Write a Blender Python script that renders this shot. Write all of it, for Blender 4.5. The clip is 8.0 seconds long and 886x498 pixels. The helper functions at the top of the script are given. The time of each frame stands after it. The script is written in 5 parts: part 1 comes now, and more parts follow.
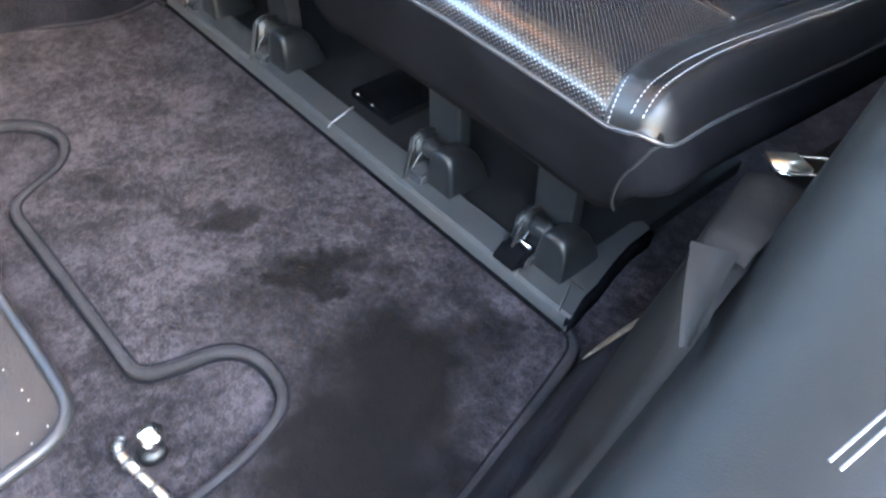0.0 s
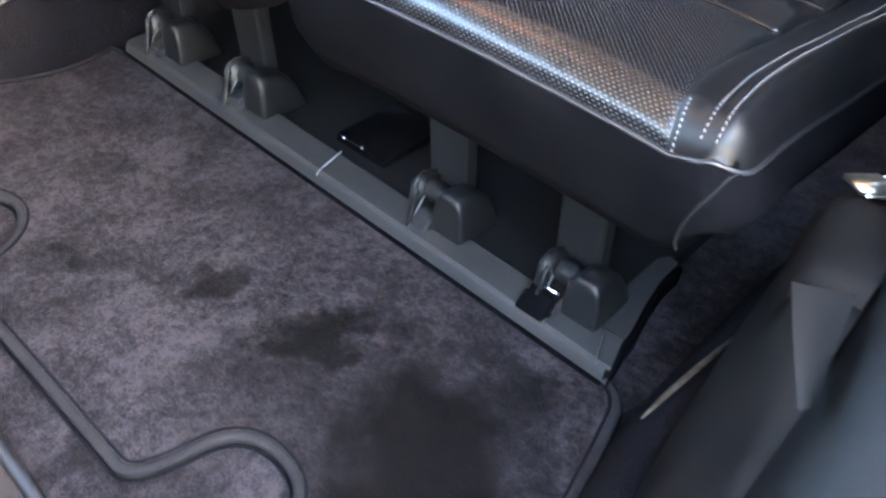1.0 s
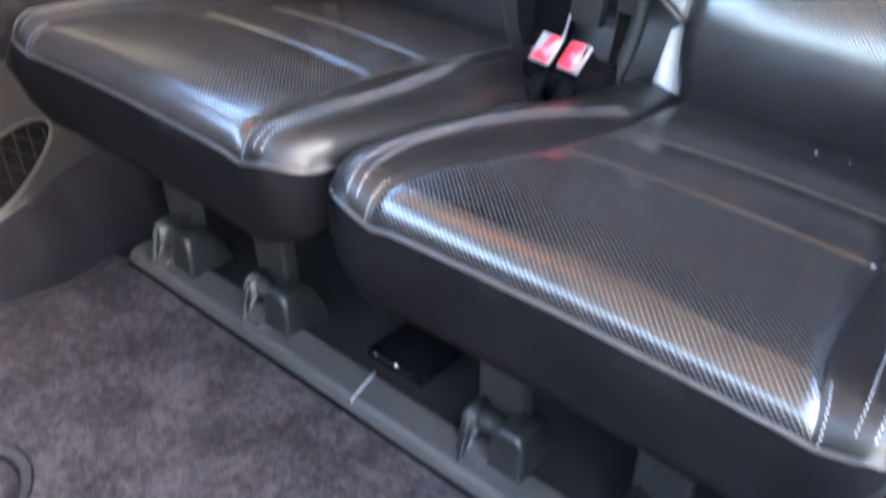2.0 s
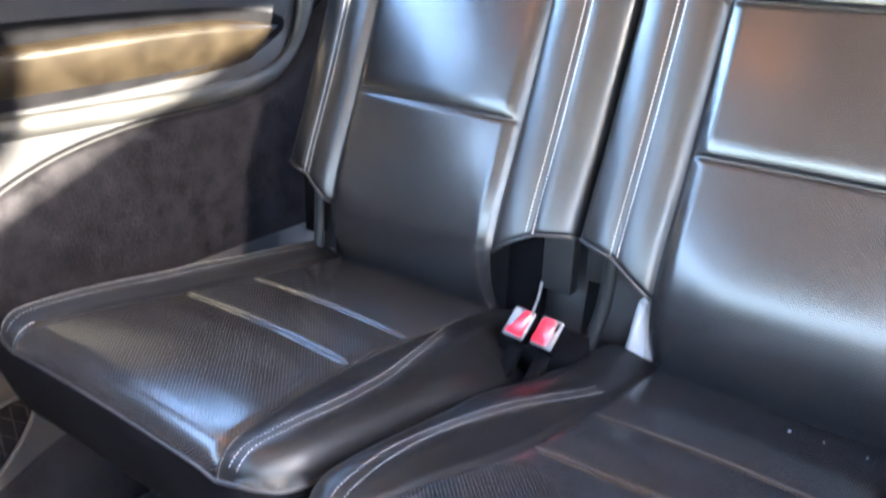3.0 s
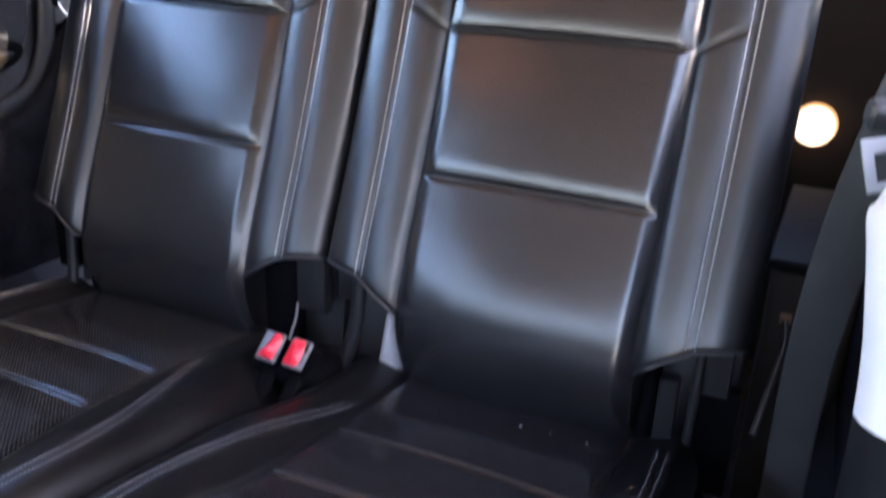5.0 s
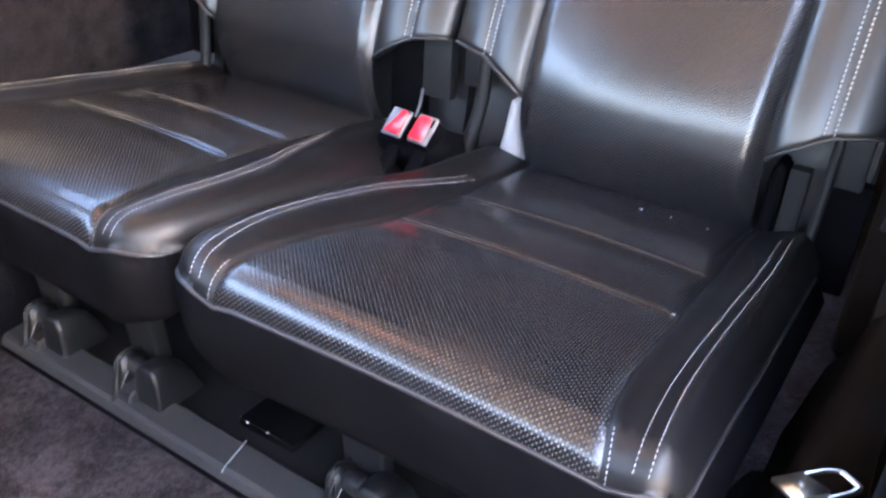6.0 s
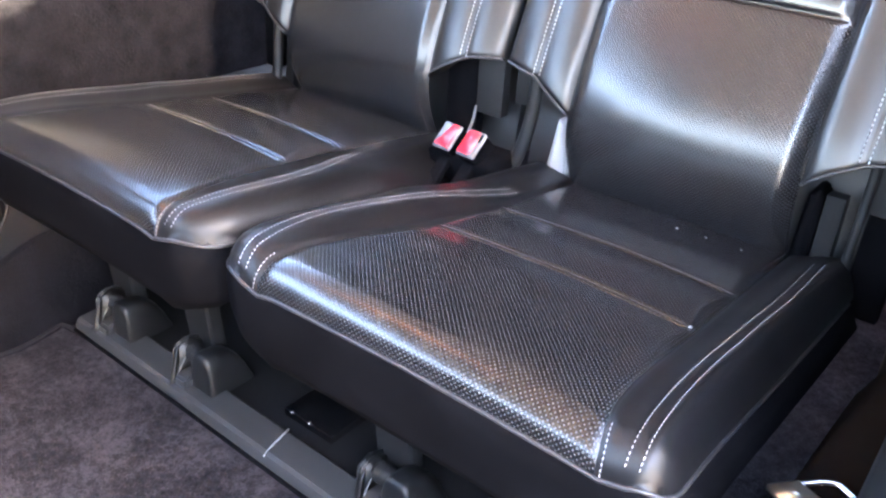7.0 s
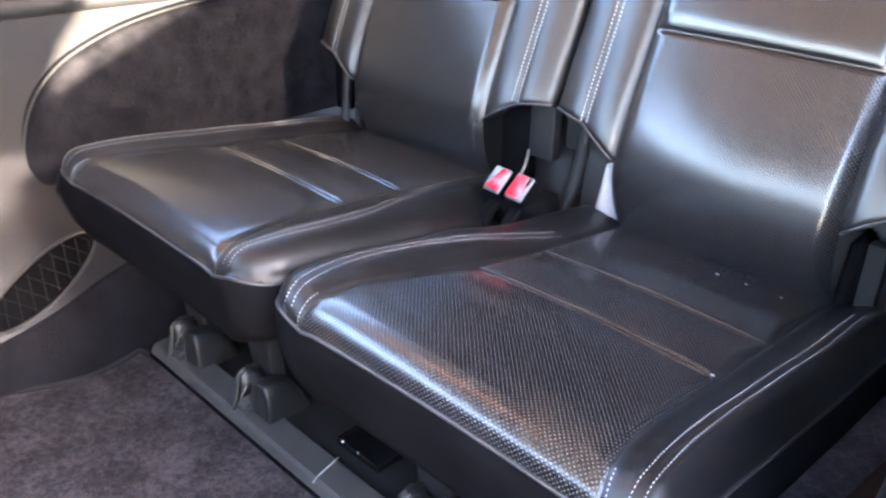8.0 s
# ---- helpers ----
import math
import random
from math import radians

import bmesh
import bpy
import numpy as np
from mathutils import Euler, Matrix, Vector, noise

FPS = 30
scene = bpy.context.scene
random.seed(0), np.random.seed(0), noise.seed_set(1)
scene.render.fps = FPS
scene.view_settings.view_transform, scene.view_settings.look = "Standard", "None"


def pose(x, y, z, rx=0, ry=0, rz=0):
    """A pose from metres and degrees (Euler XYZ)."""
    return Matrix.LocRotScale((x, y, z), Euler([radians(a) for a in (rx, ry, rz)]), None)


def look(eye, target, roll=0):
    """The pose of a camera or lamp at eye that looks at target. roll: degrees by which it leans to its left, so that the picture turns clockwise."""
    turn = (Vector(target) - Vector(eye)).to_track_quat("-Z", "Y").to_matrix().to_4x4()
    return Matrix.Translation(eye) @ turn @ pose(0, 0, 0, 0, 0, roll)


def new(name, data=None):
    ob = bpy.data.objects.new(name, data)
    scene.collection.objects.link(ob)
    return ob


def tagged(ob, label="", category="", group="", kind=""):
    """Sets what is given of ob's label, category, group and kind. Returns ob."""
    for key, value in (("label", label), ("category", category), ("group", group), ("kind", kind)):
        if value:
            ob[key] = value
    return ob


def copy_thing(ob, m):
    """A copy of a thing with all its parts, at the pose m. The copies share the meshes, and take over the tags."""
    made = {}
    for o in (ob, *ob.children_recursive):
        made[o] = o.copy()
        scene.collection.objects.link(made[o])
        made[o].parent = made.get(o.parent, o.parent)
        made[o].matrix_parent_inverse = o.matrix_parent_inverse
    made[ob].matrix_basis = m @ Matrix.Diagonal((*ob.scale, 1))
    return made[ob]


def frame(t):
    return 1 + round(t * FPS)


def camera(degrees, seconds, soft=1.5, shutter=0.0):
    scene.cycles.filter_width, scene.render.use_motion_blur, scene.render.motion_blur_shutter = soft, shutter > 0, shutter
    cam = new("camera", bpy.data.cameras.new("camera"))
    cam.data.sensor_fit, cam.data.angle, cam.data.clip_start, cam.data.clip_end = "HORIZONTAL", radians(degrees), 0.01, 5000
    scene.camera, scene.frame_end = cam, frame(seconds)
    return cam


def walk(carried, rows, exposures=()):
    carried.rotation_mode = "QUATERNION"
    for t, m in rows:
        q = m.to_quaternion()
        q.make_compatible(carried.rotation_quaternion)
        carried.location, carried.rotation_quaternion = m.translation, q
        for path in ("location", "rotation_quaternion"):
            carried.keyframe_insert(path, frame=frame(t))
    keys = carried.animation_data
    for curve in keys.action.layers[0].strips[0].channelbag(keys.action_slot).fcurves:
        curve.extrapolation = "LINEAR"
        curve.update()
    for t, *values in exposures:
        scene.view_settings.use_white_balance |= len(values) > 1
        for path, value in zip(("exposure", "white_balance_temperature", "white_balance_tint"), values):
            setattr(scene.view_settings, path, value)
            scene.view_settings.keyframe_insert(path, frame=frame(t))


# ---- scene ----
cam = camera(55.5, 8.0, soft=2.3, shutter=0.4)
PATH = [
    (0, (0.756, -0.52, 0.71), (-0.221, 0.525, -0.687), 6.1),
    (0.5, (0.727, -0.519, 0.706), (-0.251, 0.607, -0.627), 4.2),
    (1, (0.654, -0.51, 0.649), (-0.291, 0.656, -0.673), 5.2),
    (1.5, (0.568, -0.515, 0.652), (-0.369, 0.698, -0.633), 6.2),
    (2, (0.494, -0.468, 0.694), (-0.509, 0.867, -0.407), 3.7),
    (2.2, (0.471, -0.455, 0.724), (-0.561, 0.93, -0.285), 3.3),
    (3.3, (0.486, -0.412, 0.85), (-0.637, 1.106, 0.191), 1.5),
    (3.5, (0.497, -0.407, 0.869), (-0.604, 1.154, 0.275), 2.0),
    (4, (0.527, -0.392, 0.896), (-0.455, 1.276, 0.394), 3.0),
    (4.5, (0.564, -0.383, 0.891), (-0.283, 1.351, 0.367), 3.2),
    (5, (0.576, -0.382, 0.85), (-0.203, 1.314, 0.13), 2.3),
    (5.2, (0.572, -0.398, 0.836), (-0.205, 1.246, 0.003), 2.0),
    (6.3, (0.584, -0.463, 0.725), (-0.365, 0.989, -0.271), 3.8),
    (6.5, (0.604, -0.468, 0.725), (-0.377, 0.966, -0.265), 3.8),
    (7, (0.64, -0.47, 0.751), (-0.42, 0.934, -0.201), 3.5),
    (7.5, (0.678, -0.459, 0.771), (-0.454, 0.913, -0.144), 2.7),
    (8, (0.703, -0.457, 0.789), (-0.538, 0.826, -0.113), 1.3),
]
walk(cam, [(t, look(eye, target, roll)) for t, eye, target, roll in PATH], [(0, 7.15, 6200, 11), (0.5, 7.18, 6200, 11), (1.0, 6.75, 6150, 14), (1.5, 6.88, 6100, 15), (2.0, 7.12, 6000, 16), (2.2, 7.12, 6000, 16), (3.5, 6.25, 5600, 19), (4.0, 5.55, 5600, 22), (4.5, 5.3, 5600, 24), (5.2, 5.45, 5900, 28), (6.5, 7.1, 6250, 23), (8, 6.82, 6050, 23)])

# World, sun and exposure
SUN = Vector((0.94, -0.05, 0.30)).normalized()
world = bpy.data.worlds.new("sky")
scene.world = world
world.use_nodes = True
wn = world.node_tree
sky = wn.nodes.new("ShaderNodeTexSky")
sky.sky_type, sky.sun_disc = "NISHITA", False
sky.sun_elevation = math.asin(SUN.z)
sky.sun_rotation = math.atan2(SUN.x, SUN.y)
wn.links.new(sky.outputs[0], wn.nodes["Background"].inputs[0])
wn.nodes["Background"].inputs[1].default_value = 0.15
sky.dust_density, sky.air_density = 3.0, 1.2
sun = new("sun", bpy.data.lights.new("sun", "SUN"))
sun.data.energy, sun.data.angle, sun.data.color = 2.5, radians(0.5), (1.0, 0.86, 0.56)
sun.matrix_world = look((0, 0, 0), -SUN)


# ---- materials ----
def nodes_of(name):
    m = bpy.data.materials.new(name)
    m.use_nodes = True
    return m, m.node_tree, m.node_tree.nodes["Principled BSDF"]


def tex(nt, kind, scale, detail=3.0, coord="Object", rough=0.55):
    """A noise or voronoi texture in object space, in cycles per metre."""
    tc = nt.nodes.new("ShaderNodeTexCoord")
    n = nt.nodes.new("ShaderNodeTexNoise" if kind == "noise" else "ShaderNodeTexVoronoi")
    n.inputs["Scale"].default_value = scale
    if kind == "noise":
        n.inputs["Detail"].default_value, n.inputs["Roughness"].default_value = detail, rough
    nt.links.new(tc.outputs[coord], n.inputs["Vector"])
    return n.outputs[0]


def ramp(nt, value, stops):
    r = nt.nodes.new("ShaderNodeValToRGB")
    while len(r.color_ramp.elements) < len(stops):
        r.color_ramp.elements.new(0.5)
    for e, (at, c) in zip(r.color_ramp.elements, stops):
        e.position, e.color = at, (*(c if len(c) == 3 else c * 3), 1)
    nt.links.new(value, r.inputs[0])
    return r.outputs[0]


def math_node(nt, op, a, b=None, c=None):
    n = nt.nodes.new("ShaderNodeMath")
    n.operation = op
    for i, v in enumerate((a, b, c)):
        if v is None:
            continue
        if isinstance(v, (int, float)):
            n.inputs[i].default_value = v
        else:
            nt.links.new(v, n.inputs[i])
    return n.outputs[0]


def bump(nt, bsdf, heights):
    """Stack bumps: (height socket, strength, distance)."""
    last = None
    for h, strength, dist in heights:
        b = nt.nodes.new("ShaderNodeBump")
        b.inputs["Strength"].default_value, b.inputs["Distance"].default_value = strength, dist
        nt.links.new(h, b.inputs["Height"])
        if last:
            nt.links.new(last, b.inputs["Normal"])
        last = b.outputs[0]
    nt.links.new(last, bsdf.inputs["Normal"])


def mix_color(nt, fac, a, b):
    n = nt.nodes.new("ShaderNodeMix")
    n.data_type = "RGBA"
    nt.links.new(fac, n.inputs[0])
    for i, v in ((6, a), (7, b)):
        if isinstance(v, tuple):
            n.inputs[i].default_value = (*v, 1)
        else:
            nt.links.new(v, n.inputs[i])
    return n.outputs[2]


def surface(name, dark, light, rough=(0.4, 0.55), grain=400, blotch=7, depth=0.0004, metal=0.0, sheen=0.0, spec=0.5, blotch_depth=0.0):
    """A surface whose colour drifts between dark and light, with fine grain in relief."""
    m, nt, b = nodes_of(name)
    big, fine = tex(nt, "noise", blotch, 4), tex(nt, "noise", grain, 3)
    both = math_node(nt, "ADD", math_node(nt, "MULTIPLY", big, 0.7), math_node(nt, "MULTIPLY", fine, 0.3))
    nt.links.new(ramp(nt, both, [(0.35, dark), (0.65, light)]), b.inputs["Base Color"])
    r = nt.nodes.new("ShaderNodeMapRange")
    r.inputs[1].default_value, r.inputs[2].default_value, r.inputs[3].default_value, r.inputs[4].default_value = 0.3, 0.7, *rough
    nt.links.new(both, r.inputs[0])
    nt.links.new(r.outputs[0], b.inputs["Roughness"])
    b.inputs["Metallic"].default_value = metal
    b.inputs["Specular IOR Level"].default_value = spec
    if sheen:
        b.inputs["Sheen Weight"].default_value, b.inputs["Sheen Roughness"].default_value = sheen, 0.5
    bump(nt, b, [(fine, 0.6, depth), (big, 0.6, blotch_depth or depth * 2)])
    return m


def leather(name, base, rough=(0.25, 0.27), dots=0.0, dot_color=(0.1, 0.1, 0.11), until=9.0, spec=0.55, hole_size=(0.11, 0.18)):
    """Grained black leather; dots: the pitch of its perforation, laid out in UV metres."""
    m, nt, b = nodes_of(name)
    big = tex(nt, "noise", 9, 2)
    tone = ramp(nt, big, [(0.3, tuple(v * 0.8 for v in base)), (0.7, tuple(v * 1.25 for v in base))])
    r = nt.nodes.new("ShaderNodeMapRange")
    r.inputs[1].default_value, r.inputs[2].default_value, r.inputs[3].default_value, r.inputs[4].default_value = 0.3, 0.7, *rough
    nt.links.new(big, r.inputs[0])
    rough_out = r.outputs[0]
    heights = [(tex(nt, "noise", 260, 2), 0.10, 0.0003), (tex(nt, "noise", 38, 2), 0.07, 0.0010), (big, 0.06, 0.003)]
    if dots:
        uv = nt.nodes.new("ShaderNodeTexCoord")
        near = []
        for shift in (0.0, 0.5):
            mp = nt.nodes.new("ShaderNodeMapping")
            mp.inputs["Scale"].default_value = (1 / dots, 1 / dots, 1)
            mp.inputs["Location"].default_value = (shift, shift, 0)
            nt.links.new(uv.outputs["UV"], mp.inputs[0])
            fr = nt.nodes.new("ShaderNodeVectorMath")
            fr.operation = "FRACTION"
            nt.links.new(mp.outputs[0], fr.inputs[0])
            di = nt.nodes.new("ShaderNodeVectorMath")
            di.operation = "DISTANCE"
            nt.links.new(fr.outputs[0], di.inputs[0])
            di.inputs[1].default_value = (0.5, 0.5, 0)
            near.append(di.outputs["Value"])
        d = math_node(nt, "MINIMUM", *near)
        hole = nt.nodes.new("ShaderNodeMapRange")
        hole.inputs[1].default_value, hole.inputs[2].default_value = hole_size
        hole.inputs[3].default_value, hole.inputs[4].default_value = 1.0, 0.0
        nt.links.new(d, hole.inputs[0])
        sep = nt.nodes.new("ShaderNodeSeparateXYZ")
        nt.links.new(uv.outputs["UV"], sep.inputs[0])
        hole_mask = math_node(nt, "MULTIPLY", hole.outputs[0], math_node(nt, "LESS_THAN", sep.outputs[1], until))
        tone = mix_color(nt, hole_mask, tone, dot_color)
        rough_out = math_node(nt, "MAXIMUM", rough_out, math_node(nt, "MULTIPLY", hole_mask, 0.8))
        nt.links.new(math_node(nt, "SUBTRACT", spec, math_node(nt, "MULTIPLY", hole_mask, spec * 0.9)), b.inputs["Specular IOR Level"])
    nt.links.new(tone, b.inputs["Base Color"])
    nt.links.new(rough_out, b.inputs["Roughness"])
    b.inputs["Specular IOR Level"].default_value = spec
    bump(nt, b, heights)
    return m


def glass_mat(name):
    m, nt, b = nodes_of(name)
    b.inputs["Transmission Weight"].default_value, b.inputs["Roughness"].default_value = 1.0, 0.0
    b.inputs["IOR"].default_value, b.inputs["Base Color"].default_value = 1.45, (0.75, 0.8, 0.82, 1)
    return m


def glow(name, color, strength):
    m, nt, b = nodes_of(name)
    b.inputs["Base Color"].default_value = (*color, 1)
    b.inputs["Emission Color"].default_value, b.inputs["Emission Strength"].default_value = (*color, 1), strength
    return m


BLACK = (0.0030, 0.0030, 0.0036)
M_LEATHER = leather("black_leather", BLACK, (0.34, 0.38), spec=0.46)
M_BOLSTER = leather("black_bolster_leather", BLACK, (0.38, 0.43), spec=0.27)
M_PERF = leather("perforated_leather", BLACK, (0.250, 0.267), 0.0053, (0.070, 0.070, 0.075), spec=0.5, hole_size=(0.08, 0.135))
M_PERF_BACK = leather("perforated_back_leather", BLACK, (0.250, 0.267), 0.0050, (0.030, 0.030, 0.032), 0.36, spec=0.5)
M_THREAD = surface("pale_thread", (0.23, 0.23, 0.238), (0.31, 0.31, 0.315), (0.6, 0.8), 900, 30)
# skirt fabric; the same near-black also paints the shade in gaps
M_SKIRT = surface("black_skirt_and_shade", (0.0015, 0.0015, 0.0019), (0.0032, 0.0032, 0.0039), (0.8, 0.95), 700, 14, 0.0005, spec=0.012)
M_BLACK = surface("black_plastic", (0.010, 0.010, 0.011), (0.018, 0.018, 0.019), (0.38, 0.5), 900, 16, 0.0002)
M_GLOSS = surface("gloss_black", (0.0018, 0.0018, 0.0020), (0.0030, 0.0030, 0.0034), (0.16, 0.24), 900, 16, 0.0001, spec=0.12)
M_DARK = surface("dark_grey_plastic", (0.0040, 0.0042, 0.0046), (0.0072, 0.0075, 0.0081), (0.38, 0.48), 900, 12, 0.0002, spec=0.32)
M_TRIM = surface("grey_trim_plastic", (0.0088, 0.0094, 0.0098), (0.0126, 0.0132, 0.0137), (0.65, 0.75), 900, 10, 0.0002)
M_WALL = surface("grey_wall_plastic", (0.17, 0.175, 0.19), (0.22, 0.225, 0.24), (0.45, 0.58), 800, 9, 0.0003)
M_PANEL = surface("charcoal_panel_vinyl", (0.0086, 0.0090, 0.0108), (0.0130, 0.0135, 0.0160), (0.5, 0.62), 700, 8, 0.0003, spec=0.08)
M_PAD = surface("charcoal_side_fabric", (0.0030, 0.0030, 0.0037), (0.0110, 0.0105, 0.0124), (0.85, 0.98), 240, 26, 0.0016, spec=0.012)
M_ARM = surface("bronze_armrest", (0.0034, 0.0024, 0.0015), (0.0080, 0.0060, 0.0036), (0.28, 0.38), 900, 18, 0.0003, spec=0.4)
M_CHROME = surface("chrome", (0.75, 0.75, 0.74), (0.85, 0.85, 0.84), (0.12, 0.25), 300, 20, 0.0001, metal=1.0)
M_STEEL = surface("zinc_steel", (0.5, 0.48, 0.42), (0.65, 0.62, 0.55), (0.25, 0.4), 300, 30, 0.0002, metal=1.0)
M_RED = surface("red_plastic", (0.55, 0.012, 0.025), (0.68, 0.025, 0.045), (0.25, 0.35), 500, 30, 0.0001)
M_BUCKLE = surface("pale_buckle_plastic", (0.055, 0.055, 0.062), (0.085, 0.085, 0.093), (0.3, 0.4), 500, 30, 0.0001)
M_BELT = surface("grey_webbing", (0.09, 0.094, 0.098), (0.13, 0.134, 0.138), (0.6, 0.75), 900, 20, 0.0004)
M_DARK_BELT = surface("dark_webbing", (0.024, 0.0245, 0.025), (0.036, 0.0365, 0.037), (0.65, 0.8), 900, 20, 0.0004, spec=0.25)
# greyer than the leather, painting the glint along the piping
M_PIPE = surface("piping_glint_grey", (0.010, 0.010, 0.011), (0.018, 0.018, 0.020), (0.38, 0.48), 500, 20, 0.0002)
M_LINER = surface("beige_headliner", (0.56, 0.40, 0.28), (0.64, 0.47, 0.34), (0.9, 1.0), 500, 8, 0.0006)
M_GROUND = surface("pale_concrete", (0.42, 0.39, 0.35), (0.52, 0.48, 0.43), (0.85, 0.95), 60, 1.5, 0.002)
M_DAYLIT = surface("daylit_jamb_plastic", (0.50, 0.51, 0.53), (0.58, 0.59, 0.61), (0.4, 0.5), 800, 9, 0.0002)
M_BAND = surface("charcoal_band_vinyl", (0.0050, 0.0052, 0.0056), (0.0080, 0.0082, 0.0089), (0.45, 0.58), 500, 9, 0.0006, spec=0.3)
M_LEG = surface("matt_leg_plastic", (0.0040, 0.0042, 0.0046), (0.0068, 0.0070, 0.0076), (0.7, 0.8), 700, 12, 0.0003, spec=0.12)
M_SIDE = surface("charcoal_side_vinyl", (0.0044, 0.0046, 0.0060), (0.0068, 0.0072, 0.0092), (0.42, 0.5), 500, 8, 0.0004, spec=0.25)
M_UPPER = surface("grey_upper_trim", (0.070, 0.074, 0.081), (0.094, 0.099, 0.107), (0.42, 0.55), 800, 9, 0.0003)
M_STRUT = surface("satin_strut_plastic", (0.0055, 0.0058, 0.0062), (0.0095, 0.0098, 0.0105), (0.5, 0.6), 900, 12, 0.0002, spec=0.2)
M_KICK = surface("dark_kick_carpet", (0.0030, 0.0030, 0.0038), (0.0076, 0.0075, 0.0096), (0.9, 1.0), 420, 16, 0.003, sheen=0.01, spec=0.02)
M_REAR = surface("brown_black_cargo_trim", (0.022, 0.016, 0.012), (0.032, 0.023, 0.018), (0.6, 0.75), 400, 7, 0.0006)
M_GLASS = glass_mat("window_glass")
M_LAMP = glow("lamp_glow", (1.0, 0.78, 0.46), 0.11)
M_LAMP_RIM = glow("lamp_halo_glow", (1.0, 0.52, 0.18), 0.03)
M_JAMB = surface("charcoal_jamb_trim", (0.0021, 0.0022, 0.0025), (0.0034, 0.0036, 0.0041), (0.44, 0.52), 700, 6, 0.0003, spec=0.17)
M_SLEEVE = surface("brown_grey_fabric", (0.0040, 0.0036, 0.0036), (0.0078, 0.0071, 0.0070), (0.8, 0.95), 700, 20, 0.0008, spec=0.03)
M_ARCH = surface("charcoal_arch_fabric", (0.0046, 0.0044, 0.0045), (0.0084, 0.0080, 0.0080), (0.8, 0.95), 600, 16, 0.0006, spec=0.03)
M_GOLD_SHEEN = surface("gold_sunlit_sheen", (0.012, 0.010, 0.008), (0.13, 0.11, 0.08), (0.35, 0.5), 300, 120, 0.0008)
M_RECESS = surface("warm_grey_recess", (0.0030, 0.0028, 0.0029), (0.0050, 0.0047, 0.0048), (0.6, 0.7), 600, 14, 0.0003, spec=0.12)
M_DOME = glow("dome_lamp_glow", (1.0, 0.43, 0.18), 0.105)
M_FRONT = surface("brown_black_wall", (0.035, 0.024, 0.018), (0.055, 0.038, 0.028), (0.5, 0.7), 300, 5, 0.001)


def plush(name, stains):
    """Brushed velour of the mat: nap laid in patches, darker damp stains of an uneven outline."""
    m, nt, b = nodes_of(name)
    nap, mid, fine = tex(nt, "noise", 13, 6, rough=0.7), tex(nt, "noise", 85, 4, rough=0.7), tex(nt, "noise", 420, 2)
    v = math_node(nt, "ADD", math_node(nt, "MULTIPLY", nap, 0.43), math_node(nt, "MULTIPLY", mid, 0.31))
    v = math_node(nt, "ADD", v, math_node(nt, "MULTIPLY", fine, 0.26))
    tone = ramp(nt, v, [(0.42, (0.0068, 0.0058, 0.0066)), (0.5, (0.0168, 0.0146, 0.0165)), (0.59, (0.034, 0.0301, 0.0338))])
    tc = nt.nodes.new("ShaderNodeTexCoord")
    warp = nt.nodes.new("ShaderNodeVectorMath")
    warp.operation = "MULTIPLY_ADD"
    wob = nt.nodes.new("ShaderNodeTexNoise")
    wob.inputs["Scale"].default_value, wob.inputs["Detail"].default_value = 20, 5
    nt.links.new(tc.outputs["Object"], wob.inputs["Vector"])
    nt.links.new(wob.outputs["Color"], warp.inputs[0])
    warp.inputs[1].default_value = (0.15, 0.15, 0)
    nt.links.new(tc.outputs["Object"], warp.inputs[2])
    stain = None
    for cx, cy, rx, ry, power in stains:
        mp = nt.nodes.new("ShaderNodeMapping")
        mp.vector_type = "POINT"
        mp.inputs["Location"].default_value = (-(cx + 0.075) / rx, -(cy + 0.2 + 0.075) / ry, 0)
        mp.inputs["Scale"].default_value = (1 / rx, 1 / ry, 0)
        nt.links.new(warp.outputs[0], mp.inputs[0])
        ln = nt.nodes.new("ShaderNodeVectorMath")
        ln.operation = "LENGTH"
        nt.links.new(mp.outputs[0], ln.inputs[0])
        mr = nt.nodes.new("ShaderNodeMapRange")
        mr.interpolation_type = "SMOOTHSTEP"
        mr.inputs[1].default_value, mr.inputs[2].default_value = 1.30, 0.50
        mr.inputs[3].default_value, mr.inputs[4].default_value = 0.0, power
        nt.links.new(ln.outputs["Value"], mr.inputs[0])
        stain = mr.outputs[0] if stain is None else math_node(nt, "MAXIMUM", stain, mr.outputs[0])
    if stain is not None:
        tone = mix_color(nt, stain, tone, (0.0024, 0.0019, 0.0019))
    nt.links.new(tone, b.inputs["Base Color"])
    b.inputs["Roughness"].default_value = 0.95
    b.inputs["Specular IOR Level"].default_value = 0.04
    b.inputs["Sheen Weight"].default_value, b.inputs["Sheen Roughness"].default_value = 0.016, 0.45
    bump(nt, b, [(fine, 0.8, 0.002), (mid, 0.5, 0.004), (nap, 0.5, 0.008)])
    return m


# damp patches on the mat: centre, half sizes, strength; the last is a broad, faint darkening
STAINS = [(0.365, -0.155, 0.115, 0.105, 0.95), (0.425, -0.255, 0.12, 0.13, 0.95), (0.195, -0.130, 0.040, 0.065, 0.90), (0.060, -0.168, 0.020, 0.045, 0.75), (0.40, -0.04, 0.07, 0.04, 0.7),
          (-0.10, -0.255, 0.030, 0.022, 0.6), (0.135, -0.19, 0.022, 0.035, 0.5), (0.30, -0.055, 0.035, 0.022, 0.6), (0.0, -0.21, 0.02, 0.012, 0.4), (0.255, -0.10, 0.035, 0.05, 0.62), (0.27, -0.19, 0.15, 0.11, 0.5)]
M_MAT = plush("velour_mat", STAINS)
M_FLOOR = plush("floor_carpet", [])


